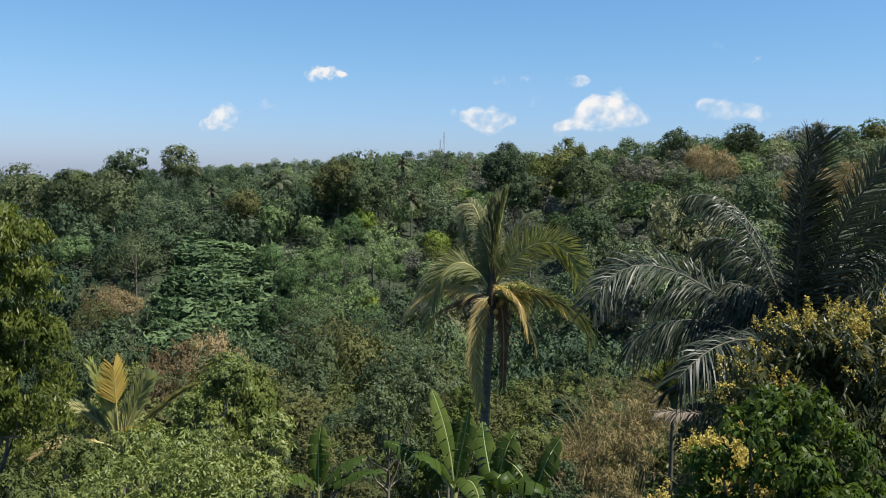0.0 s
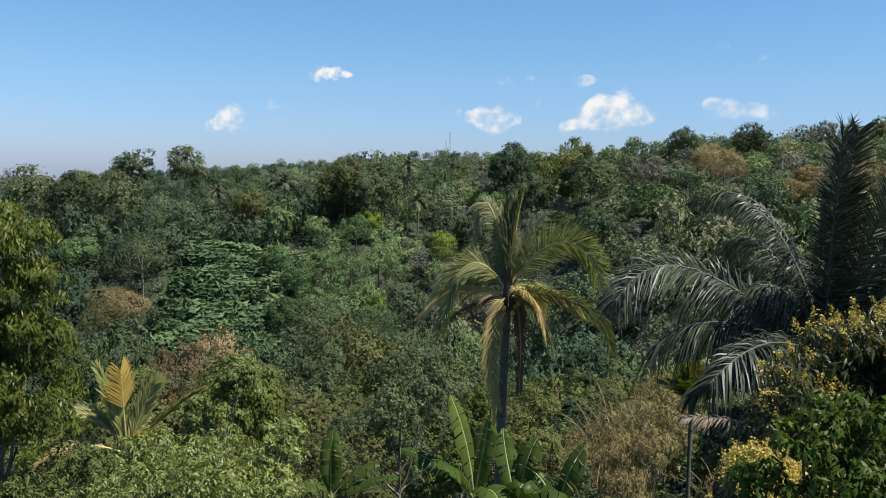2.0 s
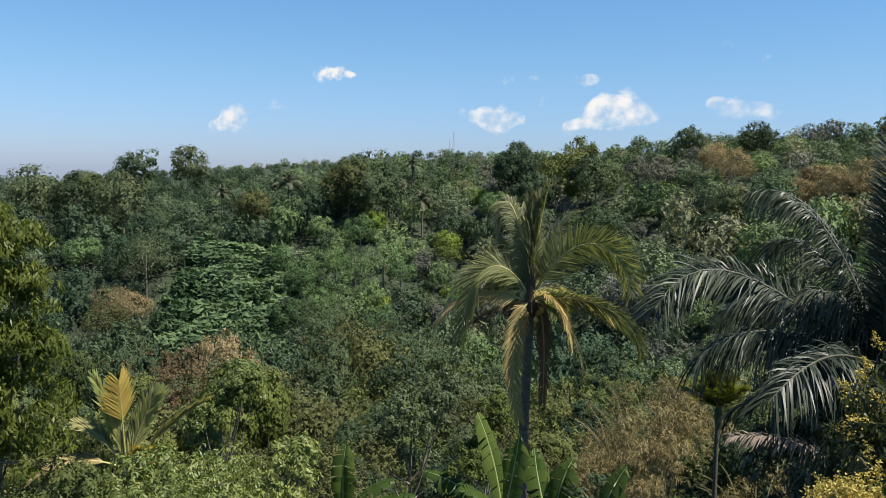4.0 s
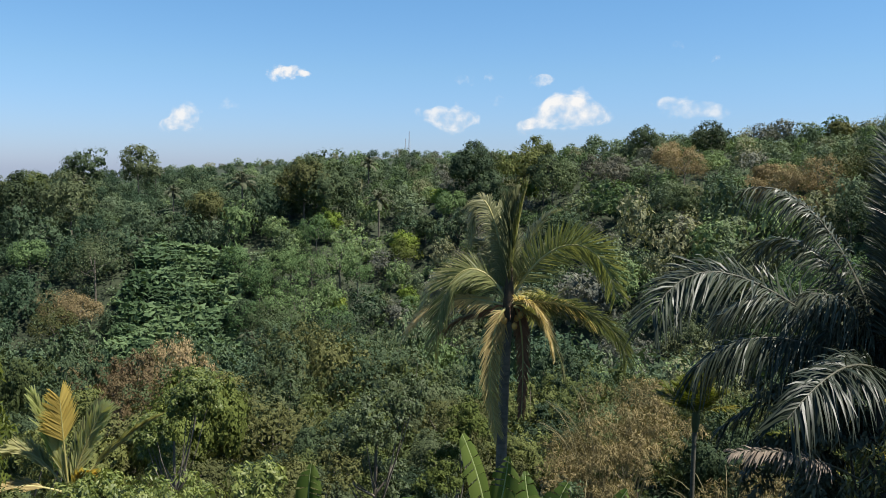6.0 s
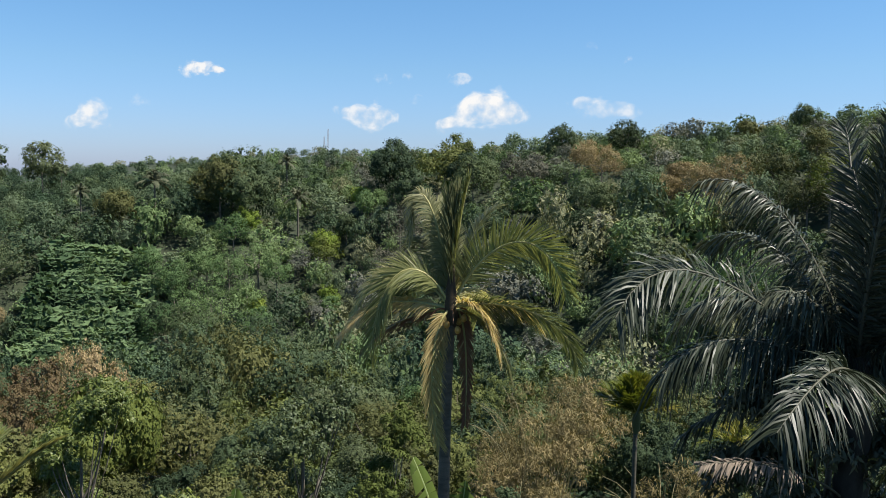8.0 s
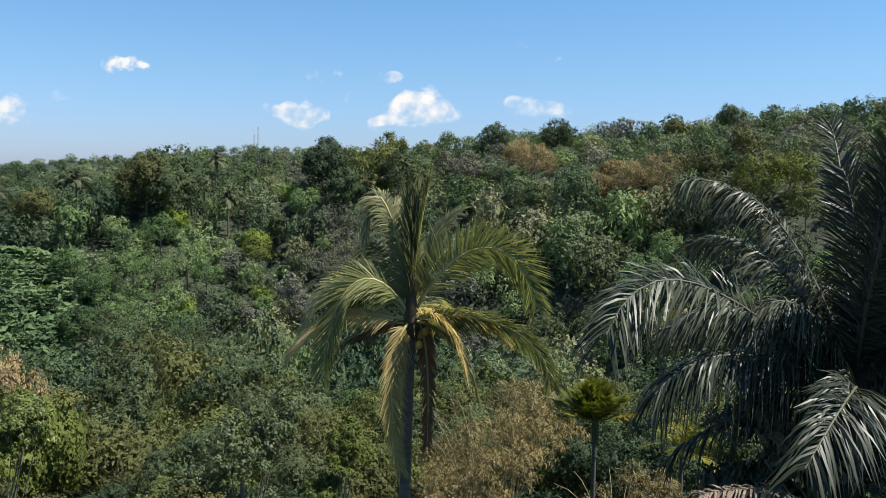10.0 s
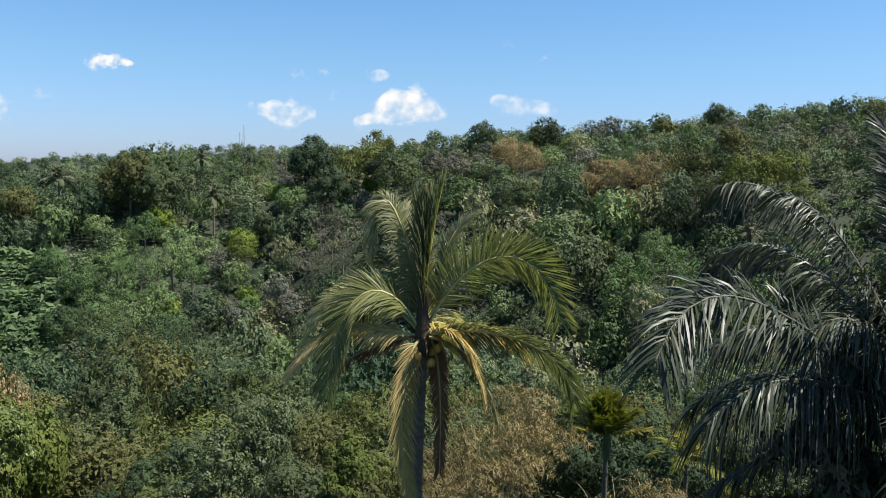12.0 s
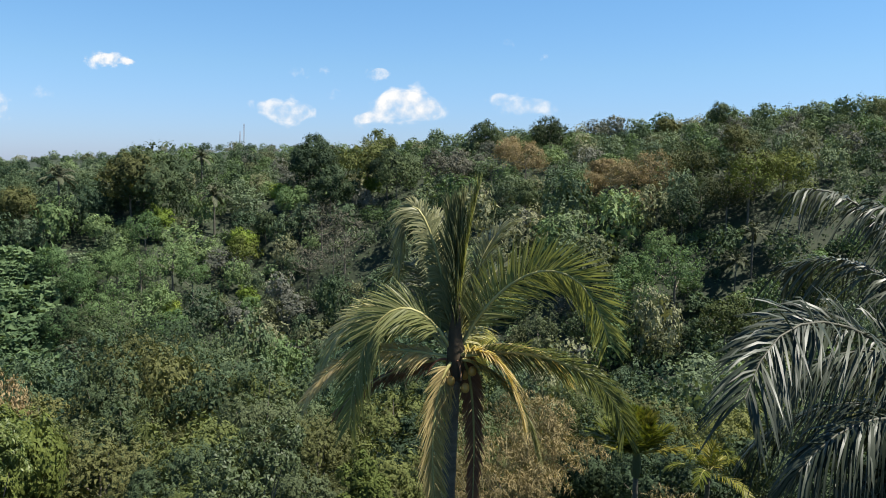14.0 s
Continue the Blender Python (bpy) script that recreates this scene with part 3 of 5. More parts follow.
def woods(spots):
    rng = np.random.default_rng(8)
    protos = []
    for j in range(24):                       # the last ten, with finer leaves, stand nearer
        n, size = (640, 0.46) if j < 14 else (1100, 0.35)
        _, _, lq = far_tree_meshes(900 + j, M["mid"], 10, 4.9, n, size, 0.9 + 0.03 * (j % 4), 1.0, 0.15, 1.0, inner=250 if j < 14 else 420, solid=0.5, bunch=4)
        protos.append(lq)
    vs, qs, ix, tint, o = [], [], [], [], 0
    for x, y, u in spots:
        v, q = protos[int(rng.integers(14)) if math.hypot(x, y) > 170 else 14 + int(rng.integers(10))]
        a, s, h = rng.uniform(-1, 1), rng.choice([0.6, 0.8, 0.95, 1.1, 1.35]) * rng.uniform(0.9, 1.1) * (0.98 if y < 190 else 1.08), rng.uniform(0.85, 1.4)
        if u > 335:                               # smaller trees along the ridge
            s, h = rng.uniform(0.62, 1.08), rng.uniform(0.8, 1.2)
        patch = math.sin(x / 21 + 2 + math.sin(y / 33)) + math.sin(y / 19 + x / 40)
        if rng.random() < 0.12 and u < 330:       # emergent trees
            s, h = s * 1.2, min(h * 1.1, 1.35)
        r = rng.random() + 0.16 * patch
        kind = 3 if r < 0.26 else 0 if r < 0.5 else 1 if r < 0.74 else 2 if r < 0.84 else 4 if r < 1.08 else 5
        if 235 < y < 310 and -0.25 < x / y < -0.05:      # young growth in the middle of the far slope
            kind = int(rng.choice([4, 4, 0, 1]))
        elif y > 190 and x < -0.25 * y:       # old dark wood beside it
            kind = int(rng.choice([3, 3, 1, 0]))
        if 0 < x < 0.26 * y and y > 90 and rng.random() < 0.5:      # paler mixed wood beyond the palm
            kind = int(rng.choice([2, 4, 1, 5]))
        if x > 0.12 * y and kind == 3:        # paler kinds in place of the darkest, to the right
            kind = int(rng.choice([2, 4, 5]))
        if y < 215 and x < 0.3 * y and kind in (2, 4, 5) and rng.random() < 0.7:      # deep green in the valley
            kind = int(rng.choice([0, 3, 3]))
        c, n = math.cos(a), math.sin(a)
        sx = rng.uniform(0.75, 1.3)
        v = v * [sx, 1 / sx, 1]
        w = np.stack([(v[:, 0] * c - v[:, 1] * n) * s, (v[:, 0] * n + v[:, 1] * c) * s, v[:, 2] * s * h], 1) + [x, y, float(ground(x, y)) - (3.5 if u == 700 else 0.5)]
        vs.append(w)
        qs.append(q + o)
        o += len(w)
        ix.append(np.full(len(q), kind))
        tint.append(np.full(len(w), rng.random()))
    low = [far_tree_meshes(960 + j, M["mid"], 4.5, 3.4, 150, 0.5, 0.95, 1.05, 0.15, 1.0, puffs=16, inner=70, solid=0.5)[2] for j in range(6)]
    for j in range(1100):                         # low bushes under and between them
        y = 130 + 280 * rng.random() ** 0.8
        x, s = y * rng.uniform(-0.55, 0.95), rng.uniform(0.6, 1.25)
        v, q = low[int(rng.integers(6))]
        w = v * s + [x, y, float(ground(x, y)) - 0.6]
        vs.append(w)
        qs.append(q + o)
        o += len(w)
        ix.append(np.full(len(q), int(rng.choice([0, 1, 3, 4]))))
        tint.append(np.full(len(w), rng.random()))
    n = 60000                              # shrubs and climbers between the trees
    y = 60 + 275 * rng.random(n) ** 0.6
    x = y * rng.uniform(-0.6, 0.98, n)
    tuft = 0.5 + 0.5 * np.sin(x * 0.9 + 1.7 * np.sin(y * 0.4)) * np.sin(y * 0.8 + 1.3 * np.sin(x * 0.5))
    p = np.stack([x, y, ground(x, y) + np.where(y < 125, 1.0, 2.2) * tuft * rng.uniform(0.05, 1, n)], 1)
    bv, bq = leaf_tris(p, rng.normal(0, 0.6, (n, 3)) + [0, -0.3, 1], 0.95, 0.8, rng, 0.2)
    vs.append(bv)
    qs.append(bq + o)
    # mostly the darkest green here too, as painted shade in the gaps
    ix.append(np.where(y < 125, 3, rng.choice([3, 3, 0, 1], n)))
    tint.append(np.repeat(0.5 + 0.5 * np.sin(x / 9) * np.sin(y / 13), 3))
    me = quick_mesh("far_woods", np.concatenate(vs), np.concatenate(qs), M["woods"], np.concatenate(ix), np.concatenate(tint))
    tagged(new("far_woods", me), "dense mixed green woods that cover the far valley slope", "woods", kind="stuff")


# ---- trees that stand out on the slopes ----
def plant_all(kind, spots_h):
    for x, y, s in spots_h:
        if not (243 < y < 297 and -0.34 < x / y < -0.215):      # the thicket's own ground
            plant(kind, x, y, s, rng_h)


rng_h = np.random.default_rng(23)
plant_all("dark", [(-37.1, 237.9, 2.51), (-19.3, 221.0, 2.37), (-7.3, 139.5, 1.39), (-19.7, 147.8, 1.45), (-148.5, 382.0, 2.14), (26.6, 369.3, 1.92), (50.8, 301.0, 1.68), (91.8, 328.0, 1.21), (-29.1, 329.2, 1.97), (-65.5, 273.7, 1.86), (117.2, 218.2, 1.54), (22.2, 327.9, 2.22), (-33.1, 312.0, 2.35), (166.5, 280.4, 1.11), (-8.1, 172.6, 1.77), (-20.6, 221.6, 2.27), (-21.2, 148.7, 1.29), (84.4, 184.5, 1.01), (82.4, 203.0, 1.25), (-27.1, 239.2, 2.0)])
plant_all("olive", [(-48.3, 168.5, 1.8), (-40.8, 314.6, 2.7), (-70.4, 286.0, 2.47), (-43.1, 157.1, 1.38), (-108.4, 253.5, 1.61), (140.2, 218.9, 1.65), (129.6, 215.9, 1.62), (-45.4, 344.5, 1.96), (-27.1, 116.4, 1.32), (-19.3, 111.3, 1.13), (-6.9, 85.1, 0.97), (129.0, 233.2, 1.54)])
plant_all("blue", [(-124.3, 382.3, 2.56), (-162.2, 317.5, 2.72), (108.3, 300.1, 1.54), (71.7, 207.1, 1.63)])
plant_all("mid", [(-159.1, 351.7, 2.01), (53.1, 349.0, 1.7), (141.7, 200.6, 1.78), (42.8, 318.0, 2.14), (-11.2, 105.6, 1.36), (110.0, 183.6, 1.45), (131.9, 180.2, 1.45)])
plant_all("fresh", [(-34.3, 297.7, 1.82), (-43.7, 280.2, 2.0), (-33.6, 277.2, 1.98), (-24.3, 279.3, 2.27), (-44.8, 263.8, 2.16), (-32.7, 256.2, 2.37), (-60.4, 285.3, 1.75), (-50.5, 274.9, 1.82), (-38.6, 272.0, 1.67), (-26.8, 267.2, 1.78), (-18.3, 278.2, 1.7), (-51.2, 259.3, 1.87), (-39.3, 253.0, 1.82), (-22.8, 255.5, 1.84), (14.3, 313.2, 1.81), (91.5, 200.0, 2.52), (104.5, 198.4, 2.53), (-1.2, 268.5, 1.29)])
plant_all("yellow", [(145.6, 213.6, 1.77), (-2.8, 293.7, 1.71), (135.1, 213.9, 2.4)])
plant_all("rust", [(-32.7, 97.1, 1.9), (-38.5, 96.0, 1.7), (-76.3, 225.9, 2.49)])
plant_all("brown", [(-17.0, 104.5, 0.85), (-12.5, 106.0, 0.7)])
plant_all("dark", [(-45.0, 258.0, 1.5), (-38.0, 255.0, 1.35), (-53.0, 262.0, 1.4), (-31.0, 257.0, 1.2)])
plant_all("olive", [(-72.0, 262.0, 1.25), (-79.0, 264.0, 1.1)])
plant_all("brown", [(119.9, 243.2, 1.48), (113.1, 246.6, 1.38), (120.9, 235.8, 1.06), (111.9, 235.8, 1.04), (104.2, 254.0, 1.2), (111.8, 260.5, 0.93), (-109.2, 263.9, 1.52), (-104.4, 263.4, 1.29)])
plant_all("brown", [(92.5, 281.1, 1.7), (91.9, 298.2, 1.3)])
plant_all("grey", [(23.1, 287.5, 1.64), (29.3, 275.5, 1.79), (25.4, 272.3, 1.56), (65.2, 301.6, 1.41), (17.6, 276.7, 1.26), (71.6, 293.8, 1.38)])
plant_all("lime", [(-1.6, 273.6, 1.3), (-2.7, 301.7, 1.55), (11.3, 327.4, 1.45), (-24.0, 268.4, 1.05), (-31.1, 307.8, 1.57), (44.6, 315.7, 0.94)])
plant_all("dark", [(27.6, 303.7, 1.88), (25.9, 342.1, 2.0), (48.8, 309.0, 1.7), (85.2, 259.2, 1.39), (77.9, 254.0, 1.16), (-38.1, 329.8, 2.36), (5.1, 309.5, 1.01), (101.1, 231.7, 0.92)])
plant_all("blue", [(124.5, 221.0, 1.48), (130.8, 233.6, 1.12), (109.4, 310.7, 1.2), (-103.8, 274.5, 2.29), (-124.9, 308.5, 2.58), (-143.7, 312.3, 2.67)])
plant_all("fresh", [(97.7, 207.8, 1.92), (108.3, 214.3, 1.54), (137.1, 186.6, 1.38), (-51.3, 279.0, 1.74), (-41.1, 282.2, 1.75), (-129.7, 285.4, 1.92)])
plant_all("olive", [(-66.1, 247.3, 1.94), (-76.2, 309.4, 2.0), (148.3, 242.4, 1.2), (150.0, 288.8, 1.0)])
for kind, x, y, size, tall in (("rust", -32.1, 86.6, 1.04, 1.8), ("rust", -27.7, 86.0, 1.11, 1.74), ("rust", -27.5, 79.7, 1.03, 1.5), ("brown", -30.6, 108.1, 1.13, 1.76),
                              ("yellow", -17.6, 68.1, 0.95, 1.5), ("yellow", -18.0, 61.8, 0.75, 1.5), ("dark", -16.0, 101.1, 1.18, 1.36), ("olive", -10.4, 105.8, 1.36, 1.34),
                              ("dark", -5.2, 100.1, 1.15, 1.25), ("olive", -15.1, 115.3, 1.58, 1.32), ("olive", -12.4, 71.3, 1.01, 1.02), ("dark", -6.6, 63.9, 0.72, 1.11),
                              ("mid", -6.2, 76.0, 1.0, 1.09), ("blue", -1.2, 82.2, 1.14, 1.09), ("dark", -33.7, 81.7, 0.76, 1.64), ("mid", -39.7, 85.6, 0.89, 1.7), ("dark", -30.2, 67.9, 0.73, 1.3)):
    plant(kind, x, y, size, rng_h, tall)
FAR_PALMS = [(-64.6, 318.4, 1.5), (-19.3, 366.5, 0.9), (-12.8, 316.3, 1.1), (-182.1, 358.2, 0.9), (-144.9, 364.1, 0.85), (-118.9, 390.2, 0.8), (-94.3, 331.6, 0.8), (-50.0, 253.5, 0.7), (127.1, 199.4, 0.85), (139.8, 223.2, 0.8), (120.2, 196.0, 0.7), (35.4, 368.3, 0.8)]
taken += [(x, y, 9.0) for x, y, s in FAR_PALMS]

for j in range(8):                            # the blue-green thicket on the far slope
    for i in range(6):
        ty = 243 + 7.5 * j
        plant("fern", ty * (-0.352 + 0.027 * i + 0.006 * j * (i < 3)) + rng_h.uniform(-2, 2), ty + rng_h.uniform(-2, 2), rng_h.uniform(0.95, 1.35), rng_h)
spots = forest()
near = [s for s in spots if math.hypot(s[0], s[1]) < 104]
rng_f = np.random.default_rng(17)
for x, y, u in near:
    kind = str(rng_f.choice(["mid", "dark", "blue", "olive", "fresh", "grey"], p=[0.3, 0.36, 0.08, 0.2, 0.03, 0.03]))
    high = float(np.interp(math.hypot(x, y), [45, 60, 75, 90, 105], [5.2, 7.0, 9.0, 12.5, 15.5])) * rng_f.uniform(0.72, 1.18)      # taller down the slope
    size = min(max(high / KINDS[kind][1] * rng_f.uniform(0.85, 1.15), 0.55), 1.3)
    plant(kind, x, y, size, rng_f, high / (KINDS[kind][1] * size))
kept = set(near)
woods([s for s in spots if s not in kept])
undergrowth()


# ---- palms ----
def frond_mesh(name, ctrl, mats, rng, leaf_len=0.9, n=90, width=0.045, hang=0.5, twist=0.0, stem=0.03, bare=0.12, ruffle=0.12, fan=55, tip_len=0.35, turn=0.25):
    """One palm leaf along a curve: a tapering stalk and two rows of folded leaflets."""
    P = bez(*ctrl, 40)
    v1, q1 = tube(P[::3], np.linspace(stem, stem * 0.25, len(P[::3])), 5)
    T = unit(np.gradient(P, axis=0))
    H = P[-1] - P[0]
    H = np.array([H[0], H[1], 0.0])
    H = unit(H) if np.linalg.norm(H) > 0.05 else np.array([1.0, 0, 0])
    s0 = np.cross(H, [0, 0, 1.0])
    k = np.repeat(np.linspace(bare, 0.995, n), 2) + rng.normal(0, 0.3 / n, 2 * n)
    k = np.clip(k, 0, 0.999)
    side = np.tile([1.0, -1.0], n)
    f = k * (len(P) - 1)
    i = f.astype(int).clip(0, len(P) - 2)
    w = (f - i)[:, None]
    base = P[i] * (1 - w) + P[i + 1] * w
    t = unit(T[i] * (1 - w) + T[i + 1] * w)
    s = unit(s0 - t * (t @ s0)[:, None])
    nn = np.cross(s, t)
    tw = radians(twist)
    s, nn = s * math.cos(tw) + nn * math.sin(tw), nn * math.cos(tw) - s * math.sin(tw)
    nn = np.where(nn[:, 2:3] < 0, -nn, nn)
    m = len(k)
    a = np.radians(fan * (1 - 0.45 * k) + rng.normal(0, 5, m))[:, None]
    lift = rng.normal(0.12, ruffle, m)[:, None]
    d = unit(s * side[:, None] * np.sin(a) + t * np.cos(a) + nn * lift)
    L = leaf_len * (tip_len + (1 - tip_len) * np.sin(np.pi * np.clip(0.12 + 0.82 * k, 0, 1)) ** 0.7) * rng.uniform(0.85, 1.1, m)
    W = width * rng.uniform(0.8, 1.15, m)
    hg = hang * rng.uniform(0.6, 1.35, m)
    roll_ = rng.normal(size=(m, 3))
    rows = []
    for u, ww in ((0.0, 0.55), (0.3, 1.0), (0.68, 0.8), (1.0, 0.1)):
        pos = base + (L * u)[:, None] * d + np.array([0, 0, -1.0]) * (L * hg * u * u)[:, None]
        along = unit(d + np.array([0, 0, -1.0]) * (2 * hg * u)[:, None])
        wd = unit(np.cross(along, nn + turn * roll_))
        rows += [pos - wd * (W * ww * 0.5)[:, None], pos + wd * (W * ww * 0.5)[:, None]]
    lv = np.stack(rows, 1)
    lq = (np.arange(m) * 8)[:, None, None] + np.array([[0, 1, 3, 2], [2, 3, 5, 4], [4, 5, 7, 6]])[None]
    v, q = merge([(v1, q1), (lv.reshape(-1, 3), lq.reshape(-1, 4))])
    return quick_mesh(name, v, q, mats, np.concatenate([np.zeros(len(q1)), np.ones(m * 3)]))


def fan_palm_fronds(rng, count, length, lo, hi, droop):
    """Control points of leaves that spread evenly round a crown."""
    out = []
    for i in range(count):
        a, e = 2.4 * i + rng.uniform(-0.3, 0.3), math.radians(hi + (lo - hi) * i / max(1, count - 1) + rng.uniform(-6, 6))
        l = length * rng.uniform(0.85, 1.1)
        c = np.array([math.cos(a) * math.cos(e), math.sin(a) * math.cos(e), math.sin(e)])
        out.append(((0, 0, 0), c * l * 0.35, c * l * 0.75 - [0, 0, droop * l * 0.12], c * l * 0.97 - [0, 0, droop * l * 0.5]))
    return out


def ringed_trunk(name, path, r0, r1, mat, rings=26, sides=10):
    P = bez(*path, rings * 2)
    rad = np.linspace(r0, r1, rings * 2) * np.tile([1.0, 0.955], rings)
    v, q = tube(P, rad, sides)
    me = quick_mesh(name, v, q, [mat])
    me.polygons.foreach_set("use_smooth", np.ones(len(me.polygons), bool))
    return me


def coconut_palm():
    rng = np.random.default_rng(41)
    bx, by, bz = 1.54, 25.44, 12.15
    gz = float(ground(bx, by))
    palm = empty("coconut_palm", pose(bx, by, gz, 0, 0, -13.7), "coconut palm with yellowing arched fronds and orange nuts", "palm tree")
    h = bz - gz
    child("trunk", ringed_trunk("trunk", ((-0.2, 0.1, -0.6), (-0.1, 0.05, h * 0.35), (-0.18, 0, h * 0.7), (0, 0, h + 0.05)), 0.19, 0.125, M["trunk_palm"], 44), palm, "grey ringed trunk")
    g, y, dk, dry = ([M["rachis"], M[k]] for k in ("coco", "coco_yellow", "coco_dark", "coco_dry"))
    F = [  # three control points beyond the crown, leaf material, leaflet length, hang, twist
        ((0.6, -0.1, 1.75), (2.2, -0.3, 2.8), (2.8, -0.4, 0.55), g, 0.9, 0.1, 68),
        ((0.9, -0.2, 0.5), (2.9, -0.5, 0.35), (3.1, -0.6, -1.1), dk, 0.8, 0.35, 40),
        ((0.4, -0.4, 0.55), (0.95, -0.6, 0.4), (1.2, -0.7, -0.8), y, 0.7, 0.4, 25),
        ((0.6, 0.2, 0.5), (1.5, 0.3, 0.45), (2.1, 0.3, -0.2), y, 0.7, 0.5, 10),
        ((0.5, -0.3, 0.2), (1.2, -0.5, -0.2), (1.5, -0.6, -1.4), dk, 0.65, 0.45, 20),
        ((-0.35, -0.5, 0.05), (-0.62, -0.6, -1.5), (-0.18, -0.6, -3.2), y, 0.55, 0.3, 60),
        ((0.3, 0.2, 0.25), (0.44, 0.25, -0.9), (0.38, 0.2, -2.9), dry, 0.34, 0.4, 50),
        ((-0.6, -0.2, 1.5), (-1.75, -0.4, 1.7), (-1.95, -0.5, -1.1), g, 0.85, 0.24, 45),
        ((-0.9, 0.4, 1.2), (-2.2, 0.6, 1.45), (-2.65, 0.6, -0.5), g, 0.75, 0.28, 30),
        ((-0.9, 0.0, 0.3), (-2.2, 0.1, 0.5), (-2.85, 0.1, -0.8), y, 0.55, 0.4, 30),
        ((-0.8, 0.3, 0.0), (-1.6, 0.4, -0.35), (-2.3, 0.4, -1.1), dry, 0.4, 0.5, 20),
        ((-0.2, 0.2, 2.0), (-1.0, 0.3, 4.4), (-1.1, 0.3, 1.8), dk, 0.6, 0.55, 45),
        ((0.05, 0.1, 1.1), (0.1, 0.1, 2.2), (0.38, 0.1, 3.3), g, 0.75, 0.05, 10),
        ((-0.05, 0.05, 1.2), (-0.06, 0.1, 2.2), (-0.12, 0.15, 2.95), dk, 0.75, 0.08, 30),
        ((0.0, 0.0, 1.2), (0.0, 0.05, 2.2), (0.12, 0.1, 3.05), dk, 0.75, 0.05, 60),
        ((0.2, 0.4, 1.2), (0.5, 0.7, 2.3), (0.95, 1.0, 2.55), dk, 0.85, 0.25, 20),
        ((0.25, 0.5, 1.1), (0.8, 1.0, 2.1), (1.35, 1.3, 1.7), dk, 0.85, 0.35, 20),
        ((-0.3, 0.5, 1.2), (-0.7, 0.9, 2.2), (-1.15, 1.3, 1.6), dk, 0.85, 0.35, 10),
        ((-0.1, 0.3, 1.2), (-0.3, 0.6, 2.4), (-0.5, 0.9, 2.7), dk, 0.8, 0.2, 0),
        ((0.2, 1.0, 0.6), (0.3, 2.2, 0.7), (0.5, 2.9, -0.6), g, 0.85, 0.5, 0),
        ((-0.5, 0.9, 0.7), (-1.2, 2.0, 1.0), (-1.7, 2.6, -0.2), dk, 0.85, 0.5, 0),
    ]
    for p1, p2, p3, mats, ll, hang, tw in F:
        me = frond_mesh("frond", ((0, 0, 0.1), p1, p2, p3), mats, rng, ll, 150, 0.029, hang, tw, 0.04, 0.14, 0.08, 24 if p3[2] > 2.9 else 64 if p3[0] > 2.7 else 54)
        ob = child("frond", me, palm, {"coco_yellow": "yellowed frond", "coco_dry": "dry brown hanging frond"}.get(mats[1].name, ""))
        ob.location = (0, 0, h)
    v, q = tube(np.array([(0, 0, -0.35), (0, 0, -0.15), (0, 0, 0.2), (0, 0, 0.7), (0.03, 0, 1.3)]), [0.12, 0.17, 0.17, 0.11, 0.04], 12)
    v = v + rng.normal(0, 0.018, v.shape)
    child("leaf_sheath", quick_mesh("leaf_sheath", v, q, [M["sheath"]]), palm, "brown fibrous leaf sheath").location = (0, 0, h)
    for i in range(6):
        a = 1.05 * i
        bm = bmesh.new()
        bmesh.ops.create_icosphere(bm, subdivisions=2, radius=0.08)
        for v in bm.verts:
            v.co.z *= 1.2 + 0.12 * (v.co.z > 0)
        me = bpy.data.meshes.new("coconut")
        bm.to_mesh(me)
        bm.free()
        me.materials.append(M["husk"])
        me.polygons.foreach_set("use_smooth", np.ones(len(me.polygons), bool))
        ob = child("coconut", me, palm, "orange coconut")
        ob.location = (0.27 * math.cos(a) + 0.05, 0.27 * math.sin(a) - 0.05, h - 0.12 - 0.13 * (i % 3))
    for i in range(4):
        a = 1.5 * i + 0.4
        v, q = tube(bez((0, 0, 0), (0.2 * math.cos(a), 0.2 * math.sin(a), 0.2), (0.4 * math.cos(a), 0.4 * math.sin(a), 0.2), (0.55 * math.cos(a), 0.55 * math.sin(a), -0.15), 7), np.linspace(0.03, 0.012, 7), 5)
        child("flower_stalk", quick_mesh("flower_stalk", v, q, [M["coco_dry"]]), palm).location = (0, 0, h - 0.02)


coconut_palm()


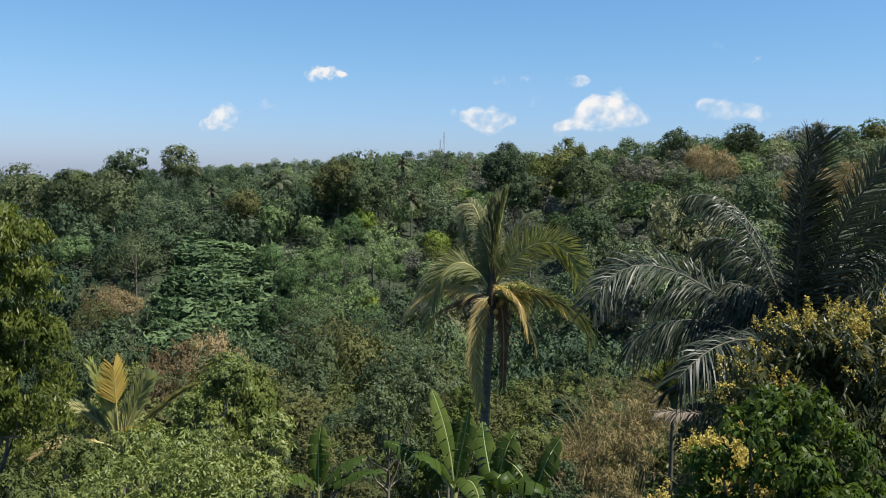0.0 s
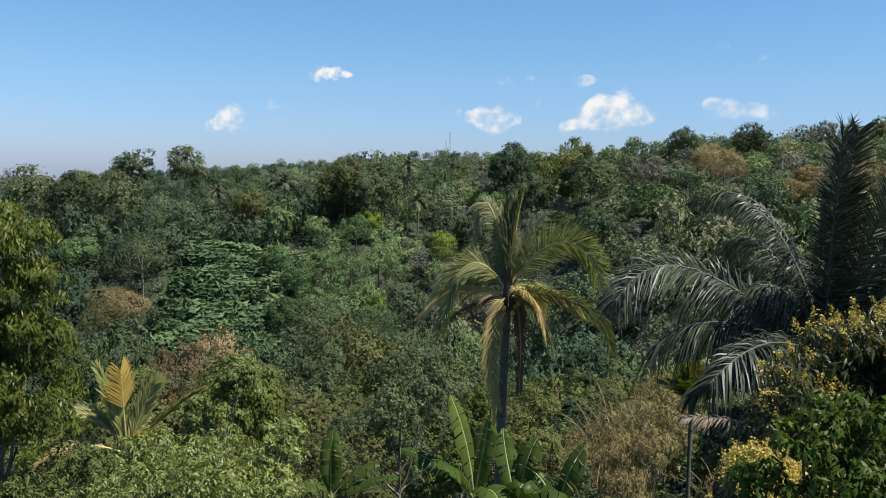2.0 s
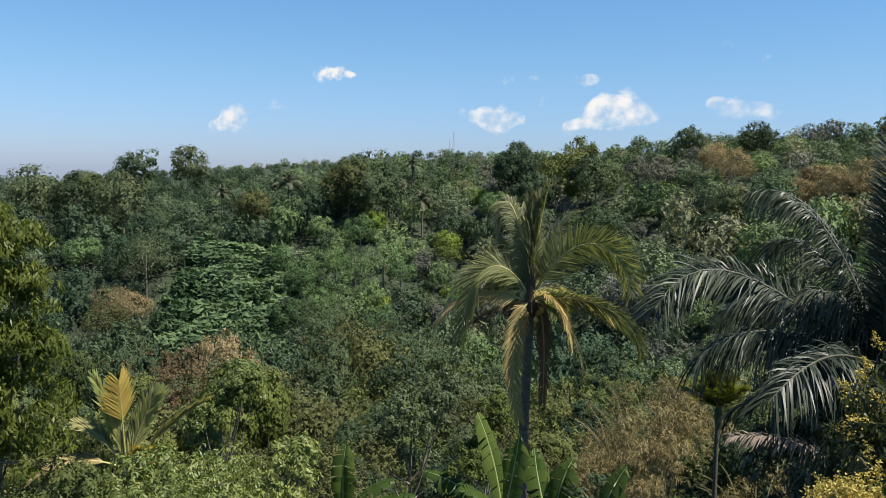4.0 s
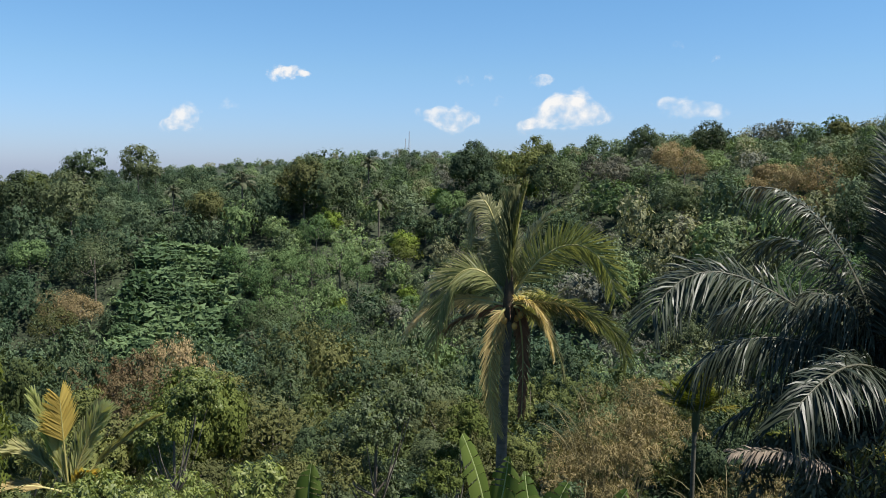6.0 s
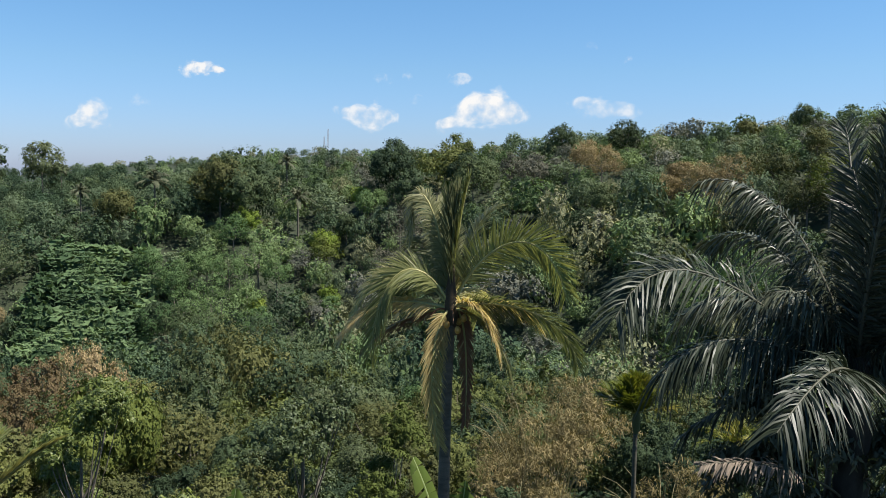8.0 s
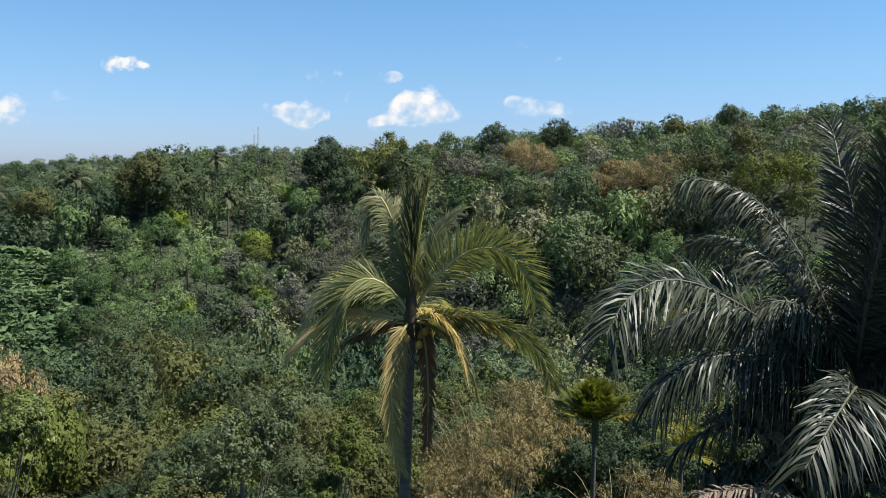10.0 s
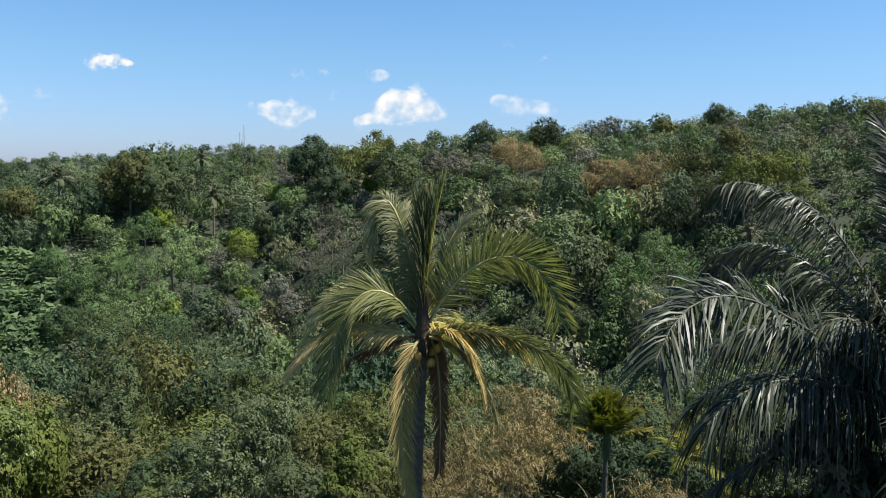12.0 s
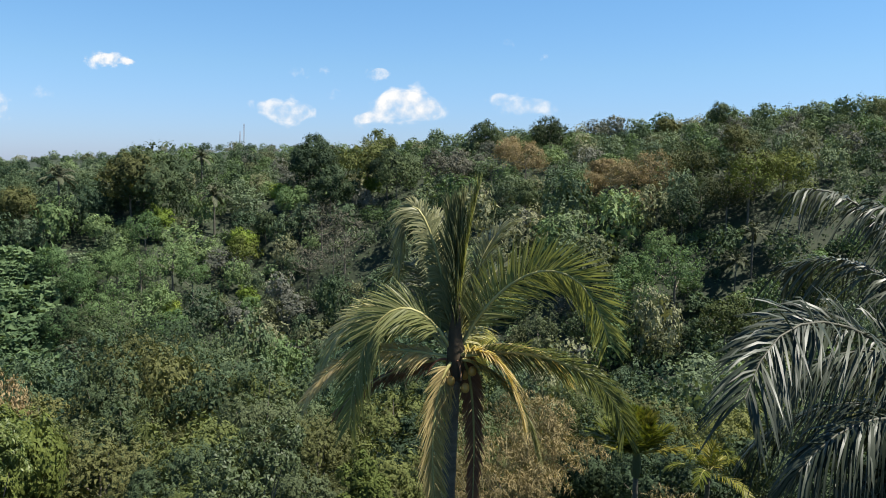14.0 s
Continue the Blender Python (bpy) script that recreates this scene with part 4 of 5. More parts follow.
def sugar_palm():
    rng = np.random.default_rng(57)
    bx, by, bz = 8.7, 19.9, 11.8
    gz = float(ground(bx, by))
    palm = empty("sugar_palm", pose(bx, by, gz), "dark sugar palm with drooping glossy grey-green fronds", "palm tree")
    h = bz - gz
    v, q = tube(bez((0, 0, -0.5), (0, 0, h * 0.3), (0.05, 0, h * 0.7), (0, 0, h + 0.4), 24), 0.3 + 0.05 * np.sin(np.arange(24) * 2.1), 12)
    child("trunk", quick_mesh("trunk", v, q, [M["fibre"]]), palm, "trunk wrapped in black fibre")
    mats = [M["rachis_dark"], M["arenga"]]
    F = [  # control points in the world's metres, leaflet length, hang, twist
        ((7.4, 20.0, 12.5), (5.0, 20.4, 15.2), (3.55, 19.3, 13.1), 1.05, 0.42, 40),
        ((7.4, 19.7, 12.2), (5.9, 19.9, 13.2), (4.6, 19.6, 12.0), 0.9, 1.1, 0),
        ((7.3, 18.2, 12.2), (5.9, 16.3, 13.35), (4.65, 15.8, 12.1), 0.85, 0.55, 30),
        ((8.9, 21.3, 13.6), (8.5, 23.3, 16.0), (6.8, 23.0, 15.5), 0.65, 1.1, 0),
        ((8.3, 19.2, 14.2), (7.7, 18.2, 16.1), (7.4, 17.5, 17.0), 0.95, 0.6, 80),
        ((8.8, 19.2, 14.2), (9.0, 18.2, 16.0), (9.2, 17.5, 16.7), 1.0, 0.6, 60),
        ((8.5, 19.7, 14.4), (8.3, 19.0, 16.2), (8.1, 18.4, 17.0), 1.0, 0.6, 40),
        ((9.2, 19.9, 14.2), (9.9, 19.6, 16.2), (10.6, 19.3, 17.0), 1.0, 0.6, 30),
        ((8.5, 19.5, 13.8), (8.0, 18.9, 15.4), (7.6, 18.3, 16.2), 1.0, 0.7, 70),
        ((9.0, 19.5, 13.8), (9.6, 18.7, 15.4), (10.2, 18.0, 16.2), 1.0, 0.7, 60),
        ((8.8, 19.8, 13.6), (8.7, 19.4, 15.0), (8.5, 18.9, 15.8), 1.0, 0.8, 50),
        ((9.3, 19.8, 13.4), (10.1, 19.4, 14.8), (10.9, 19.0, 15.6), 1.0, 0.8, 40),
        ((8.9, 20.5, 14.2), (9.2, 21.5, 16.2), (9.5, 22.3, 16.8), 0.9, 0.7, 10),
        ((10.0, 19.7, 13.6), (11.5, 19.5, 15.0), (13.3, 19.3, 13.6), 0.9, 0.9, 0),
        ((9.8, 20.9, 13.6), (11.0, 22.3, 15.0), (12.4, 23.6, 13.6), 0.9, 0.9, 0),
        ((8.5, 21.1, 13.6), (8.1, 22.8, 15.0), (7.6, 24.2, 14.0), 0.85, 1.0, 0),
        ((9.2, 18.6, 13.4), (9.8, 17.2, 14.6), (10.4, 15.9, 13.2), 0.9, 0.9, 0),
        ((7.9, 20.2, 11.7), (6.8, 20.8, 11.4), (5.8, 21.3, 10.2), 0.55, 1.0, 0),
        ((9.6, 19.3, 11.8), (10.8, 18.5, 11.8), (11.8, 17.7, 10.2), 0.9, 1.0, 0),
        ((8.0, 20.9, 12.3), (6.9, 22.0, 12.6), (6.1, 22.7, 11.2), 0.8, 1.0, 0),
        ((7.7, 20.2, 12.9), (6.6, 20.8, 13.9), (5.6, 21.2, 12.7), 0.8, 1.1, 0),
        ((8.4, 20.4, 13.5), (7.8, 21.0, 15.2), (7.0, 21.4, 15.4), 0.8, 1.0, 0),
        ((9.1, 20.2, 13.7), (9.2, 20.8, 15.3), (9.4, 21.4, 15.8), 0.9, 0.9, 30),
        ((9.6, 20.3, 13.3), (10.6, 20.9, 14.6), (11.6, 21.3, 14.0), 0.9, 1.0, 0),
        ((9.4, 19.4, 13.3), (10.2, 18.8, 14.8), (11.1, 18.2, 14.7), 0.9, 1.0, 0),
        ((8.3, 20.0, 12.9), (7.5, 20.1, 13.9), (6.7, 20.2, 13.2), 0.8, 1.1, 0),
    ]
    o = np.array([bx, by, bz])
    for p1, p2, p3, ll, hang, tw in F:
        me = frond_mesh("frond", ((0, 0, 0.1), np.array(p1) - o, np.array(p2) - o + ([0.25, 0, 0] if p3[2] > 15.9 else [0, 0, 0]), np.array(p3) - o + ([0.45, 0.3, 0] if p3[2] > 15.9 else [0, 0, 0])), mats, rng, ll if p3[2] < 15.9 else 0.8 * ll, 150 if p3[2] < 15 else 110, 0.038, hang if p3[2] < 15.7 else 0.14, tw, 0.045, 0.08, 0.35 if p3[2] < 15.7 else 0.4, 66 if p3[2] < 15.2 else 58, 0.5, 0.35)
        child("frond", me, palm).location = (0, 0, h)
    me = frond_mesh("frond", ((0, 0, -2.6), np.array((8.0, 19.6, 9.9)) - o, np.array((6.4, 19.1, 10.6)) - o, np.array((5.1, 18.9, 10.5)) - o), [M["rachis_dark"], M["dead_frond"]], rng, 0.42, 60, 0.04, 0.5, 20, 0.03, 0.45, 0.4)
    child("frond", me, palm, "dead grey frond").location = (0, 0, h)


sugar_palm()


def young_coconut():
    rng = np.random.default_rng(63)
    bx, by, bz = -10.35, 25.8, 6.8
    gz = float(ground(bx, by))
    palm = empty("young_coconut_palm", pose(bx, by, gz), "young coconut palm with upright yellow-green fronds", "palm tree")
    h = bz - gz
    child("trunk", ringed_trunk("trunk", ((0, 0, -0.5), (0, 0, h * 0.3), (0, 0, h * 0.6), (0, 0, h + 0.3)), 0.2, 0.15, M["trunk_palm"], 14), palm)
    F = [  # control points, leaf material, twist, leaflet length, bare share of the stalk, spread of the leaflets
        ((-0.02, -0.1, 1.0), (-0.05, -0.2, 2.0), (-0.05, -0.3, 2.85), "gold_frond", 100, 0.95, 0.55, 64),
        ((-0.15, 0, 0.9), (-0.45, 0, 1.9), (-0.85, 0, 2.75), "young_frond", 60, 0.8, 0.2, 16), ((-0.1, -0.1, 0.9), (-0.25, -0.1, 1.6), (-0.4, -0.1, 2.2), "young_frond", 80, 0.7, 0.15, 14),
        ((0.25, 0, 1.0), (0.65, -0.1, 1.9), (1.0, -0.2, 2.45), "young_frond", 70, 0.85, 0.15, 22), ((0.15, 0.1, 0.9), (0.4, 0.1, 1.7), (0.75, 0.1, 2.4), "coco_dark", 60, 0.8, 0.2, 22),
        ((0.6, 0.1, 0.8), (1.3, 0.2, 1.6), (2.2, 0.3, 2.1), "coco", 30, 0.7, 0.35, 18), ((-0.5, 0, 0.9), (-1.0, -0.1, 1.7), (-1.6, -0.2, 1.2), "coco", 20, 0.75, 0.25, 30),
        ((-0.8, -0.2, 0.5), (-1.5, -0.5, 0.7), (-2.3, -0.8, 0.1), "coco_yellow", 10, 0.7, 0.25, 40), ((0.35, -0.3, 0.6), (0.75, -0.6, 1.1), (1.1, -0.9, 0.8), "gold_frond", 20, 0.65, 0.2, 26),
        ((0.1, 0.5, 1.0), (0.3, 1.0, 1.8), (0.5, 1.6, 1.9), "coco", 0, 0.8, 0.24, 30)]
    for p1, p2, p3, k, tw, ll, bare, fan in F:
        me = frond_mesh("frond", ((0, 0, 0.1), p1, p2, p3), [M["rachis"], M[k]], rng, ll, 80, 0.06, 0.08, tw, 0.04, bare, 0.05, fan)
        child("frond", me, palm, "orange-yellow young frond" if k == "gold_frond" else "").location = (0, 0, h)


young_coconut()


def small_palm(name, x, y, crown_z, mats, count, length, lo, hi, droop, label, seed, leaf=0.4, n=30, width=0.04, r=0.08, hang=0.3, shaft=None, s=1.0):
    rng = np.random.default_rng(seed)
    gz = float(ground(x, y))
    h = crown_z - gz
    palm = empty(name, pose(x, y, gz), label, "palm tree")
    child("trunk", ringed_trunk("trunk", ((0, 0, -0.8), (0.1, 0, h * 0.3), (-0.05, 0.05, h * 0.7), (0, 0, h)), r * 1.15, r, M["areca_trunk"], 24, 8), palm)
    if shaft:
        v, q = tube(np.array([(0, 0, h - 0.75), (0, 0, h - 0.6), (0, 0, h - 0.25), (0, 0, h + 0.1)]), [r * 1.1, r * 1.5, r * 1.7, r * 1.2], 10)
        child("crown_shaft", quick_mesh("crown_shaft", v, q, [shaft]), palm, "dark green crown shaft")
    for c in fan_palm_fronds(rng, count, length, lo, hi, droop):
        child("frond", frond_mesh("frond", c, mats, rng, leaf, n, width, hang, 0, 0.025), palm).location = (0, 0, h)
    return palm


small_palm("areca_palm", 9.95, 34.2, 6.75, [M["rachis"], M["areca"]], 34, 1.55, 26, 90, 0.2, "slim areca palm with a short yellow-green crown", 71, 0.6, 36, 0.06, 0.09, 0.12, M["coco_dark"])
small_palm("young_palm", 21.0, 47.5, 0.4, [M["rachis"], M["areca"]], 11, 2.9, 15, 85, 0.9, "young palm with thin yellow-green fronds", 73, 0.7, 34, 0.06, 0.12, 0.3)


def far_palms():
    """Sugar palms on the far slope: one crown shape, set down at each place."""
    rng = np.random.default_rng(81)
    first = None
    for x, y, s in FAR_PALMS:
        m = place(x, y, s * 0.85, rng.uniform(0, 360))
        if first is None:
            first = empty("palm", m, "dark palm with a drooping crown among the forest trees", "palm tree", "palms of the far slope")
            child("trunk", ringed_trunk("trunk", ((0, 0, -1), (0, 0, 4), (0.1, 0, 9), (0, 0, 13)), 0.3, 0.25, M["trunk_palm"], 8, 6), first)
            for c in fan_palm_fronds(rng, 17, 5.2, -12, 80, 0.7):
                child("frond", frond_mesh("frond", c, [M["rachis_dark"], M["far_palm"]], rng, 1.2, 26, 0.26, 0.6, 0, 0.06), first).location = (0, 0, 13)
        else:
            copy_thing(first, m)


far_palms()


# ---- bananas ----
def banana_leaf(ctrl, width, rng, fold=0.6):
    """A broad blade along a curve, folded along its midrib and torn here and there."""
    n = 15
    P = bez(*ctrl, n)
    T = unit(np.gradient(P, axis=0))
    H = P[-1] - P[0]
    s0 = np.cross(np.array([H[0], H[1], 0.0]) if np.hypot(H[0], H[1]) > 0.05 else np.array([0, -1.0, 0]), [0, 0, 1.0])
    s0 = unit(s0 + np.array([0.35, 0, 0]))
    u = np.linspace(0, 1, n)
    W = width * 0.68 * np.clip(np.sin(np.pi * np.clip((u - 0.16) / 0.86, 0, 1)), 0, 1) ** 0.45 * (u > 0.12)
    parts = [tube(P, np.linspace(0.035, 0.008, n), 5)]
    nq = len(parts[0][1])
    for sg in (1.0, -1.0):
        i = 2
        while i < n - 1:
            j = min(n - 1, i + int(rng.integers(1, 3)))
            dz = rng.uniform(0.05, 0.8) * fold
            gap = rng.choice([0.002, 0.008, 0.03])
            rows = []
            for k in range(i, j + 1):
                s = unit(s0 - T[k] * (T[k] @ s0))
                nn = np.cross(s, T[k])
                e = P[k] + T[k] * (gap if k == i else -gap if k == j else 0)
                w = max(W[k], 0.012)
                rows += [P[k], e + sg * s * w * 0.5 + nn * w * fold * 0.5, e + sg * s * w + nn * w * (fold * 0.4 - dz) - np.array([0, 0, dz * 0.3])]
            q = []
            for k in range(j - i):
                a = 3 * k
                q += [(a, a + 1, a + 4, a + 3), (a + 1, a + 2, a + 5, a + 4)]
            parts.append((np.array(rows), np.array(q)))
            i = j
    v, q = merge(parts)
    return quick_mesh("leaf", v, q, [M["midrib"], M["banana"]], (np.arange(len(q)) >= nq).astype(int))


def banana_plant(x, y, top, leaves, seed, label):
    rng = np.random.default_rng(seed)
    gz = float(ground(x, y))
    h = top - gz
    plant_ = empty("banana_plant", pose(x, y, gz), label, "banana plant", "bananas below the palm")
    v, q = tube(bez((0, 0, -0.4), (0.02, 0, h * 0.3), (0, 0.02, h * 0.7), (0, 0, h + 0.2), 10), np.linspace(0.13, 0.07, 10), 10)
    child("stem", quick_mesh("stem", v, q, [M["banana_stem"]]), plant_)
    for p1, p2, p3, w in leaves:
        child("leaf", banana_leaf(((0, 0, 0), p1, p2, p3), w, rng), plant_).location = (0, 0, h)


banana_plant(0.35, 17.6, 9.0, [((-0.1, 0, 0.9), (-0.25, 0, 1.6), (-0.55, 0.1, 2.25), 0.42), ((0.1, 0, 0.8), (0.25, 0.1, 1.4), (0.28, 0.1, 1.85), 0.4),
    ((-0.3, -0.3, 0.6), (-0.6, -0.6, 1.0), (-0.85, -0.9, 1.05), 0.55), ((-0.6, 0.2, 0.6), (-1.1, 0.3, 0.9), (-1.6, 0.4, 0.95), 0.3),
    ((0.2, -0.4, 0.5), (0.4, -0.9, 0.7), (0.5, -1.3, 0.3), 0.5)], 91, "banana plant with broad torn green leaves")
banana_plant(1.25, 17.4, 8.9, [((0.1, 0.1, 0.7), (0.2, 0.1, 1.2), (0.42, 0.2, 1.5), 0.45), ((-0.2, 0.2, 0.8), (-0.3, 0.4, 1.3), (-0.3, 0.5, 1.6), 0.4),
    ((0.05, -0.4, 0.6), (0.1, -0.8, 1.0), (-0.05, -1.1, 0.9), 0.5), ((0.3, 0, 0.5), (0.8, -0.1, 0.6), (1.2, -0.2, 0.2), 0.45)], 93, "banana plant with folded shiny leaves")
banana_plant(2.1, 17.3, 8.85, [((0.05, 0, 0.6), (0.25, 0, 1.1), (0.55, 0, 1.55), 0.42), ((-0.15, 0.1, 0.4), (-0.3, 0.2, 0.7), (-0.5, 0.3, 0.8), 0.3)], 95, "small banana plant with one tall leaf")
banana_plant(-3.6, 23.8, 6.4, [((0.0, 0, 0.7), (-0.05, 0, 1.4), (0.05, 0.1, 2.05), 0.5), ((0.3, 0, 0.5), (0.8, 0, 0.9), (1.4, 0.1, 1.1), 0.4),
    ((-0.2, -0.3, 0.5), (-0.5, -0.6, 0.8), (-0.8, -0.9, 0.6), 0.5), ((0.5, -0.2, 0.4), (1.3, -0.3, 0.8), (2.0, -0.4, 0.85), 0.35)], 97, "banana plant with an upright bright green leaf")


# ---- trees close by ----
def near_tree(name, x, y, top, radius, depth, mat, leaves, size, label, seed, aspect=0.38, hang=0.6, lobes=12, flat=0.9, blossom=0, category="tree", inner=0.3, lobe_list=None):
    gz = float(ground(x, y))
    h = top - gz
    rng = np.random.default_rng(seed + 1)
    wood, crown, (lv, lq) = tree_meshes(seed, M[mat], h / 1.03, radius, leaves, size, lobes, flat, depth / h, aspect, hang, inner, 0.13, split=True, lobe_list=[(a - x, b - y, c - gz, r, 1.0) for a, b, c, r in lobe_list] if lobe_list else None)
    t = empty(name, pose(x, y, gz), label, category)
    if category == "bamboo":
        for i in range(14):
            a, r, l = 2.4 * i, radius * rng.uniform(0.1, 0.35), h * rng.uniform(0.8, 1.02)
            c, n = math.cos(a), math.sin(a)
            v, q = tube(bez((r * c, r * n, -0.5), (r * c * 1.2, r * n * 1.2, l * 0.45), (r * c * 1.6, r * n * 1.6, l * 0.85), (c * (r + radius * 0.7), n * (r + radius * 0.7), l * 0.92), 9), np.linspace(0.05, 0.012, 9), 5)
            child("culm", quick_mesh("culm", v, q, [M["culm"]]), t)
    else:
        for me in wood:
            child("limb" if me.name.startswith("limb") else "trunk", me, t)
    child("crown", crown, t)
    if blossom:
        tips = lv.reshape(-1, 4, 3)[:, 0]
        c = tips.mean(0)
        rel = (tips - c) / [radius, radius, depth / 2]
        ok = np.argsort(-(0.5 * np.linalg.norm(rel, axis=1) + rel[:, 2] - 0.4 * rel[:, 1] + 0.35 * rng.random(len(rel))))[:leaves // 3]
        pick = rng.choice(ok, blossom)
        k = 60
        f = np.tile(np.linspace(0, 1, k), blossom)
        lean = np.repeat(unit(rng.normal(size=(blossom, 3)) + unit(rel[pick]) + [0, 0, 1.3]), k, 0)
        pts = np.repeat(tips[pick], k, 0) + lean * (0.28 * f)[:, None] + rng.normal(0, 1, (blossom * k, 3)) * (0.06 * (1.1 - f))[:, None]
        bv, bq = leaf_tris(pts, rng.normal(size=pts.shape), 0.042, 0.036, rng, 0.0)
        child("blossom", quick_mesh("blossom", bv, bq, [M["blossom"]]), t, "yellow flower panicles")
    return t


MANGO = [(5.1, 12.6, 12.5, 0.85), (5.9, 12.8, 12.9, 0.9), (6.8, 12.8, 13.1, 0.95), (7.7, 12.9, 13.2, 1.0), (4.7, 12.5, 11.9, 0.75), (5.6, 12.4, 11.9, 0.95),
         (6.7, 12.4, 11.8, 1.1), (4.6, 12.4, 10.9, 0.9), (5.6, 12.3, 10.9, 1.1), (7.0, 12.3, 10.7, 1.3), (8.3, 12.8, 12.1, 1.3), (6.2, 13.5, 12.4, 1.1), (7.5, 13.7, 12.4, 1.2), (4.3, 12.4, 10.0, 0.9)]
near_tree("mango_tree", 6.2, 12.8, 14.2, 2.5, 5.0, "mango", 34000, 0.17, "mango tree in full yellow flower", 201, 0.26, 0.9, blossom=360, lobe_list=MANGO)
FRUIT = [(3.53, 9.85, 12.3, 0.45), (3.83, 9.9, 12.85, 0.5), (4.28, 9.9, 13.05, 0.5), (4.78, 9.9, 12.6, 0.55), (3.48, 9.7, 11.6, 0.65), (4.18, 9.6, 12.1, 0.7),
         (4.88, 9.7, 11.8, 0.65), (3.18, 9.8, 10.9, 0.7), (4.08, 9.6, 11.0, 0.9), (4.98, 9.8, 10.9, 0.8)]
near_tree("fruit_tree", 4.35, 9.9, 13.8, 1.15, 4.5, "lush", 15000, 0.1, "small tree with glossy bright green leaves", 205, 0.5, 0.75, lobe_list=FRUIT)
near_tree("mango_tree", 3.5, 11.2, 12.4, 1.1, 4.0, "mango", 11000, 0.15, "low mango bush with yellow flower panicles", 207, 0.28, 0.8, 9, 0.9, 500)
COLUMN = [(-10.5, 20.4, 13.9, 0.75), (-11.5, 20.6, 14.1, 0.95), (-10.4, 20.4, 12.8, 0.85), (-11.5, 20.4, 12.9, 1.0), (-10.5, 20.3, 11.6, 0.9), (-11.6, 20.4, 11.5, 1.1),
          (-10.5, 20.3, 10.4, 1.0), (-11.7, 20.3, 10.2, 1.2), (-10.6, 20.3, 9.1, 1.1), (-12.2, 20.8, 13.4, 1.2), (-12.4, 20.6, 11.6, 1.3)]
near_tree("tree", -11.5, 20.6, 14.6, 1.9, 7.0, "glossy", 30000, 0.16, "leafy tree with drooping dark and yellow-green leaves", 211, 0.34, 1.0, lobe_list=COLUMN)
near_tree("tree", -6.3, 17.0, 9.95, 3.3, 4.0, "bush", 32000, 0.11, "low bushy tree with small dense green leaves", 215, 0.36, 0.5, 14, 0.75)
near_tree("tree", -4.9, 18.7, 10.6, 1.5, 5.0, "bush", 14000, 0.12, "upright bush with small bright green leaves", 213, 0.38, 0.5, 12, 0.9)
near_tree("tree", -11.0, 19.5, 9.1, 2.6, 4.0, "mid", 13000, 0.14, "low bushy tree with small dark green leaves", 217, 0.36, 0.5, 12, 0.75)
near_tree("tree", -9.3, 20.8, 8.8, 2.8, 4.2, "bush", 15000, 0.14, "low bushy tree with small yellow-green leaves", 219, 0.36, 0.5, 13, 0.8)
near_tree("tree", -13.3, 46.0, 6.1, 2.5, 8.5, "bush", 17000, 0.17, "yellow-green bushy tree with an upright crown", 221, 0.45, 0.4, 14, 1.0)
near_tree("tree", 0.45, 35.2, 7.4, 1.6, 8.5, "yellow", 14000, 0.14, "small tree with orange-tipped yellow-green leaves", 225, 0.45, 0.4, 10, 1.1)
near_tree("tree", -2.6, 41.0, 6.6, 2.9, 7.0, "silver", 15000, 0.14, "silvery green tree with small shining leaves", 227, 0.6, 0.4, 13, 0.95)
near_tree("tree", -14.6, 31.0, 8.6, 3.0, 7.0, "mid", 15000, 0.15, "green tree at the side of the young palm", 229, 0.4, 0.6, 12, 0.9)
near_tree("tree", -6.0, 38.0, 4.2, 3.0, 6.0, "olive", 14000, 0.14, "olive green shrubby tree", 231, 0.5, 0.4, 12, 0.9)
near_tree("tree", 4.6, 38.0, 2.0, 3.0, 5.0, "dark", 12000, 0.15, "dark green shrubby tree below the palm", 233, 0.5, 0.4, 12, 0.9)
near_tree("bamboo_clump", 11.2, 51.0, 3.0, 4.4, 10.0, "brown", 13000, 0.3, "dry yellow-brown bamboo clump", 237, 0.18, 0.7, 15, 1.0, category="bamboo")
near_tree("bamboo_clump", 13.6, 62.0, 0.6, 5.6, 9.0, "brown", 11000, 0.34, "dry yellow-brown bamboo clump", 239, 0.18, 0.7, 15, 1.0, category="bamboo")
near_tree("bamboo_clump", 7.6, 43.0, 0.2, 3.0, 6.0, "brown", 8000, 0.26, "dry golden scrub below the coconut palm", 247, 0.18, 0.7, 13, 1.0, category="bamboo")
near_tree("bamboo_clump", 15.5, 44.0, 0.6, 3.6, 6.0, "brown", 9000, 0.28, "dry brown bamboo with shrubs below", 241, 0.18, 0.7, 13, 1.0, category="bamboo")
# added leafy mass, stands in for the shaded fronds below the palm
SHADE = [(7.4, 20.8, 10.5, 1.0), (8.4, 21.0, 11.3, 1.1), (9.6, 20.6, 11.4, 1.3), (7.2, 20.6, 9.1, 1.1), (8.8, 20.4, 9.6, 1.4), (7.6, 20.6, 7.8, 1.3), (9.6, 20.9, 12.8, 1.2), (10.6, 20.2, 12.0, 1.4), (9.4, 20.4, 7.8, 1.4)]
near_tree("tree", 9.0, 21.0, 13.0, 2.4, 6.0, "shrub", 26000, 0.2, "added dark leafy mass for the shaded fronds under the sugar palm", 249, 0.36, 0.8, lobe_list=SHADE)
near_tree("tree", 11.5, 28.0, 5.0, 3.0, 5.0, "dark", 8000, 0.2, "dark shrubby tree beneath the sugar palm", 243, 0.4, 0.6, 12, 0.9)
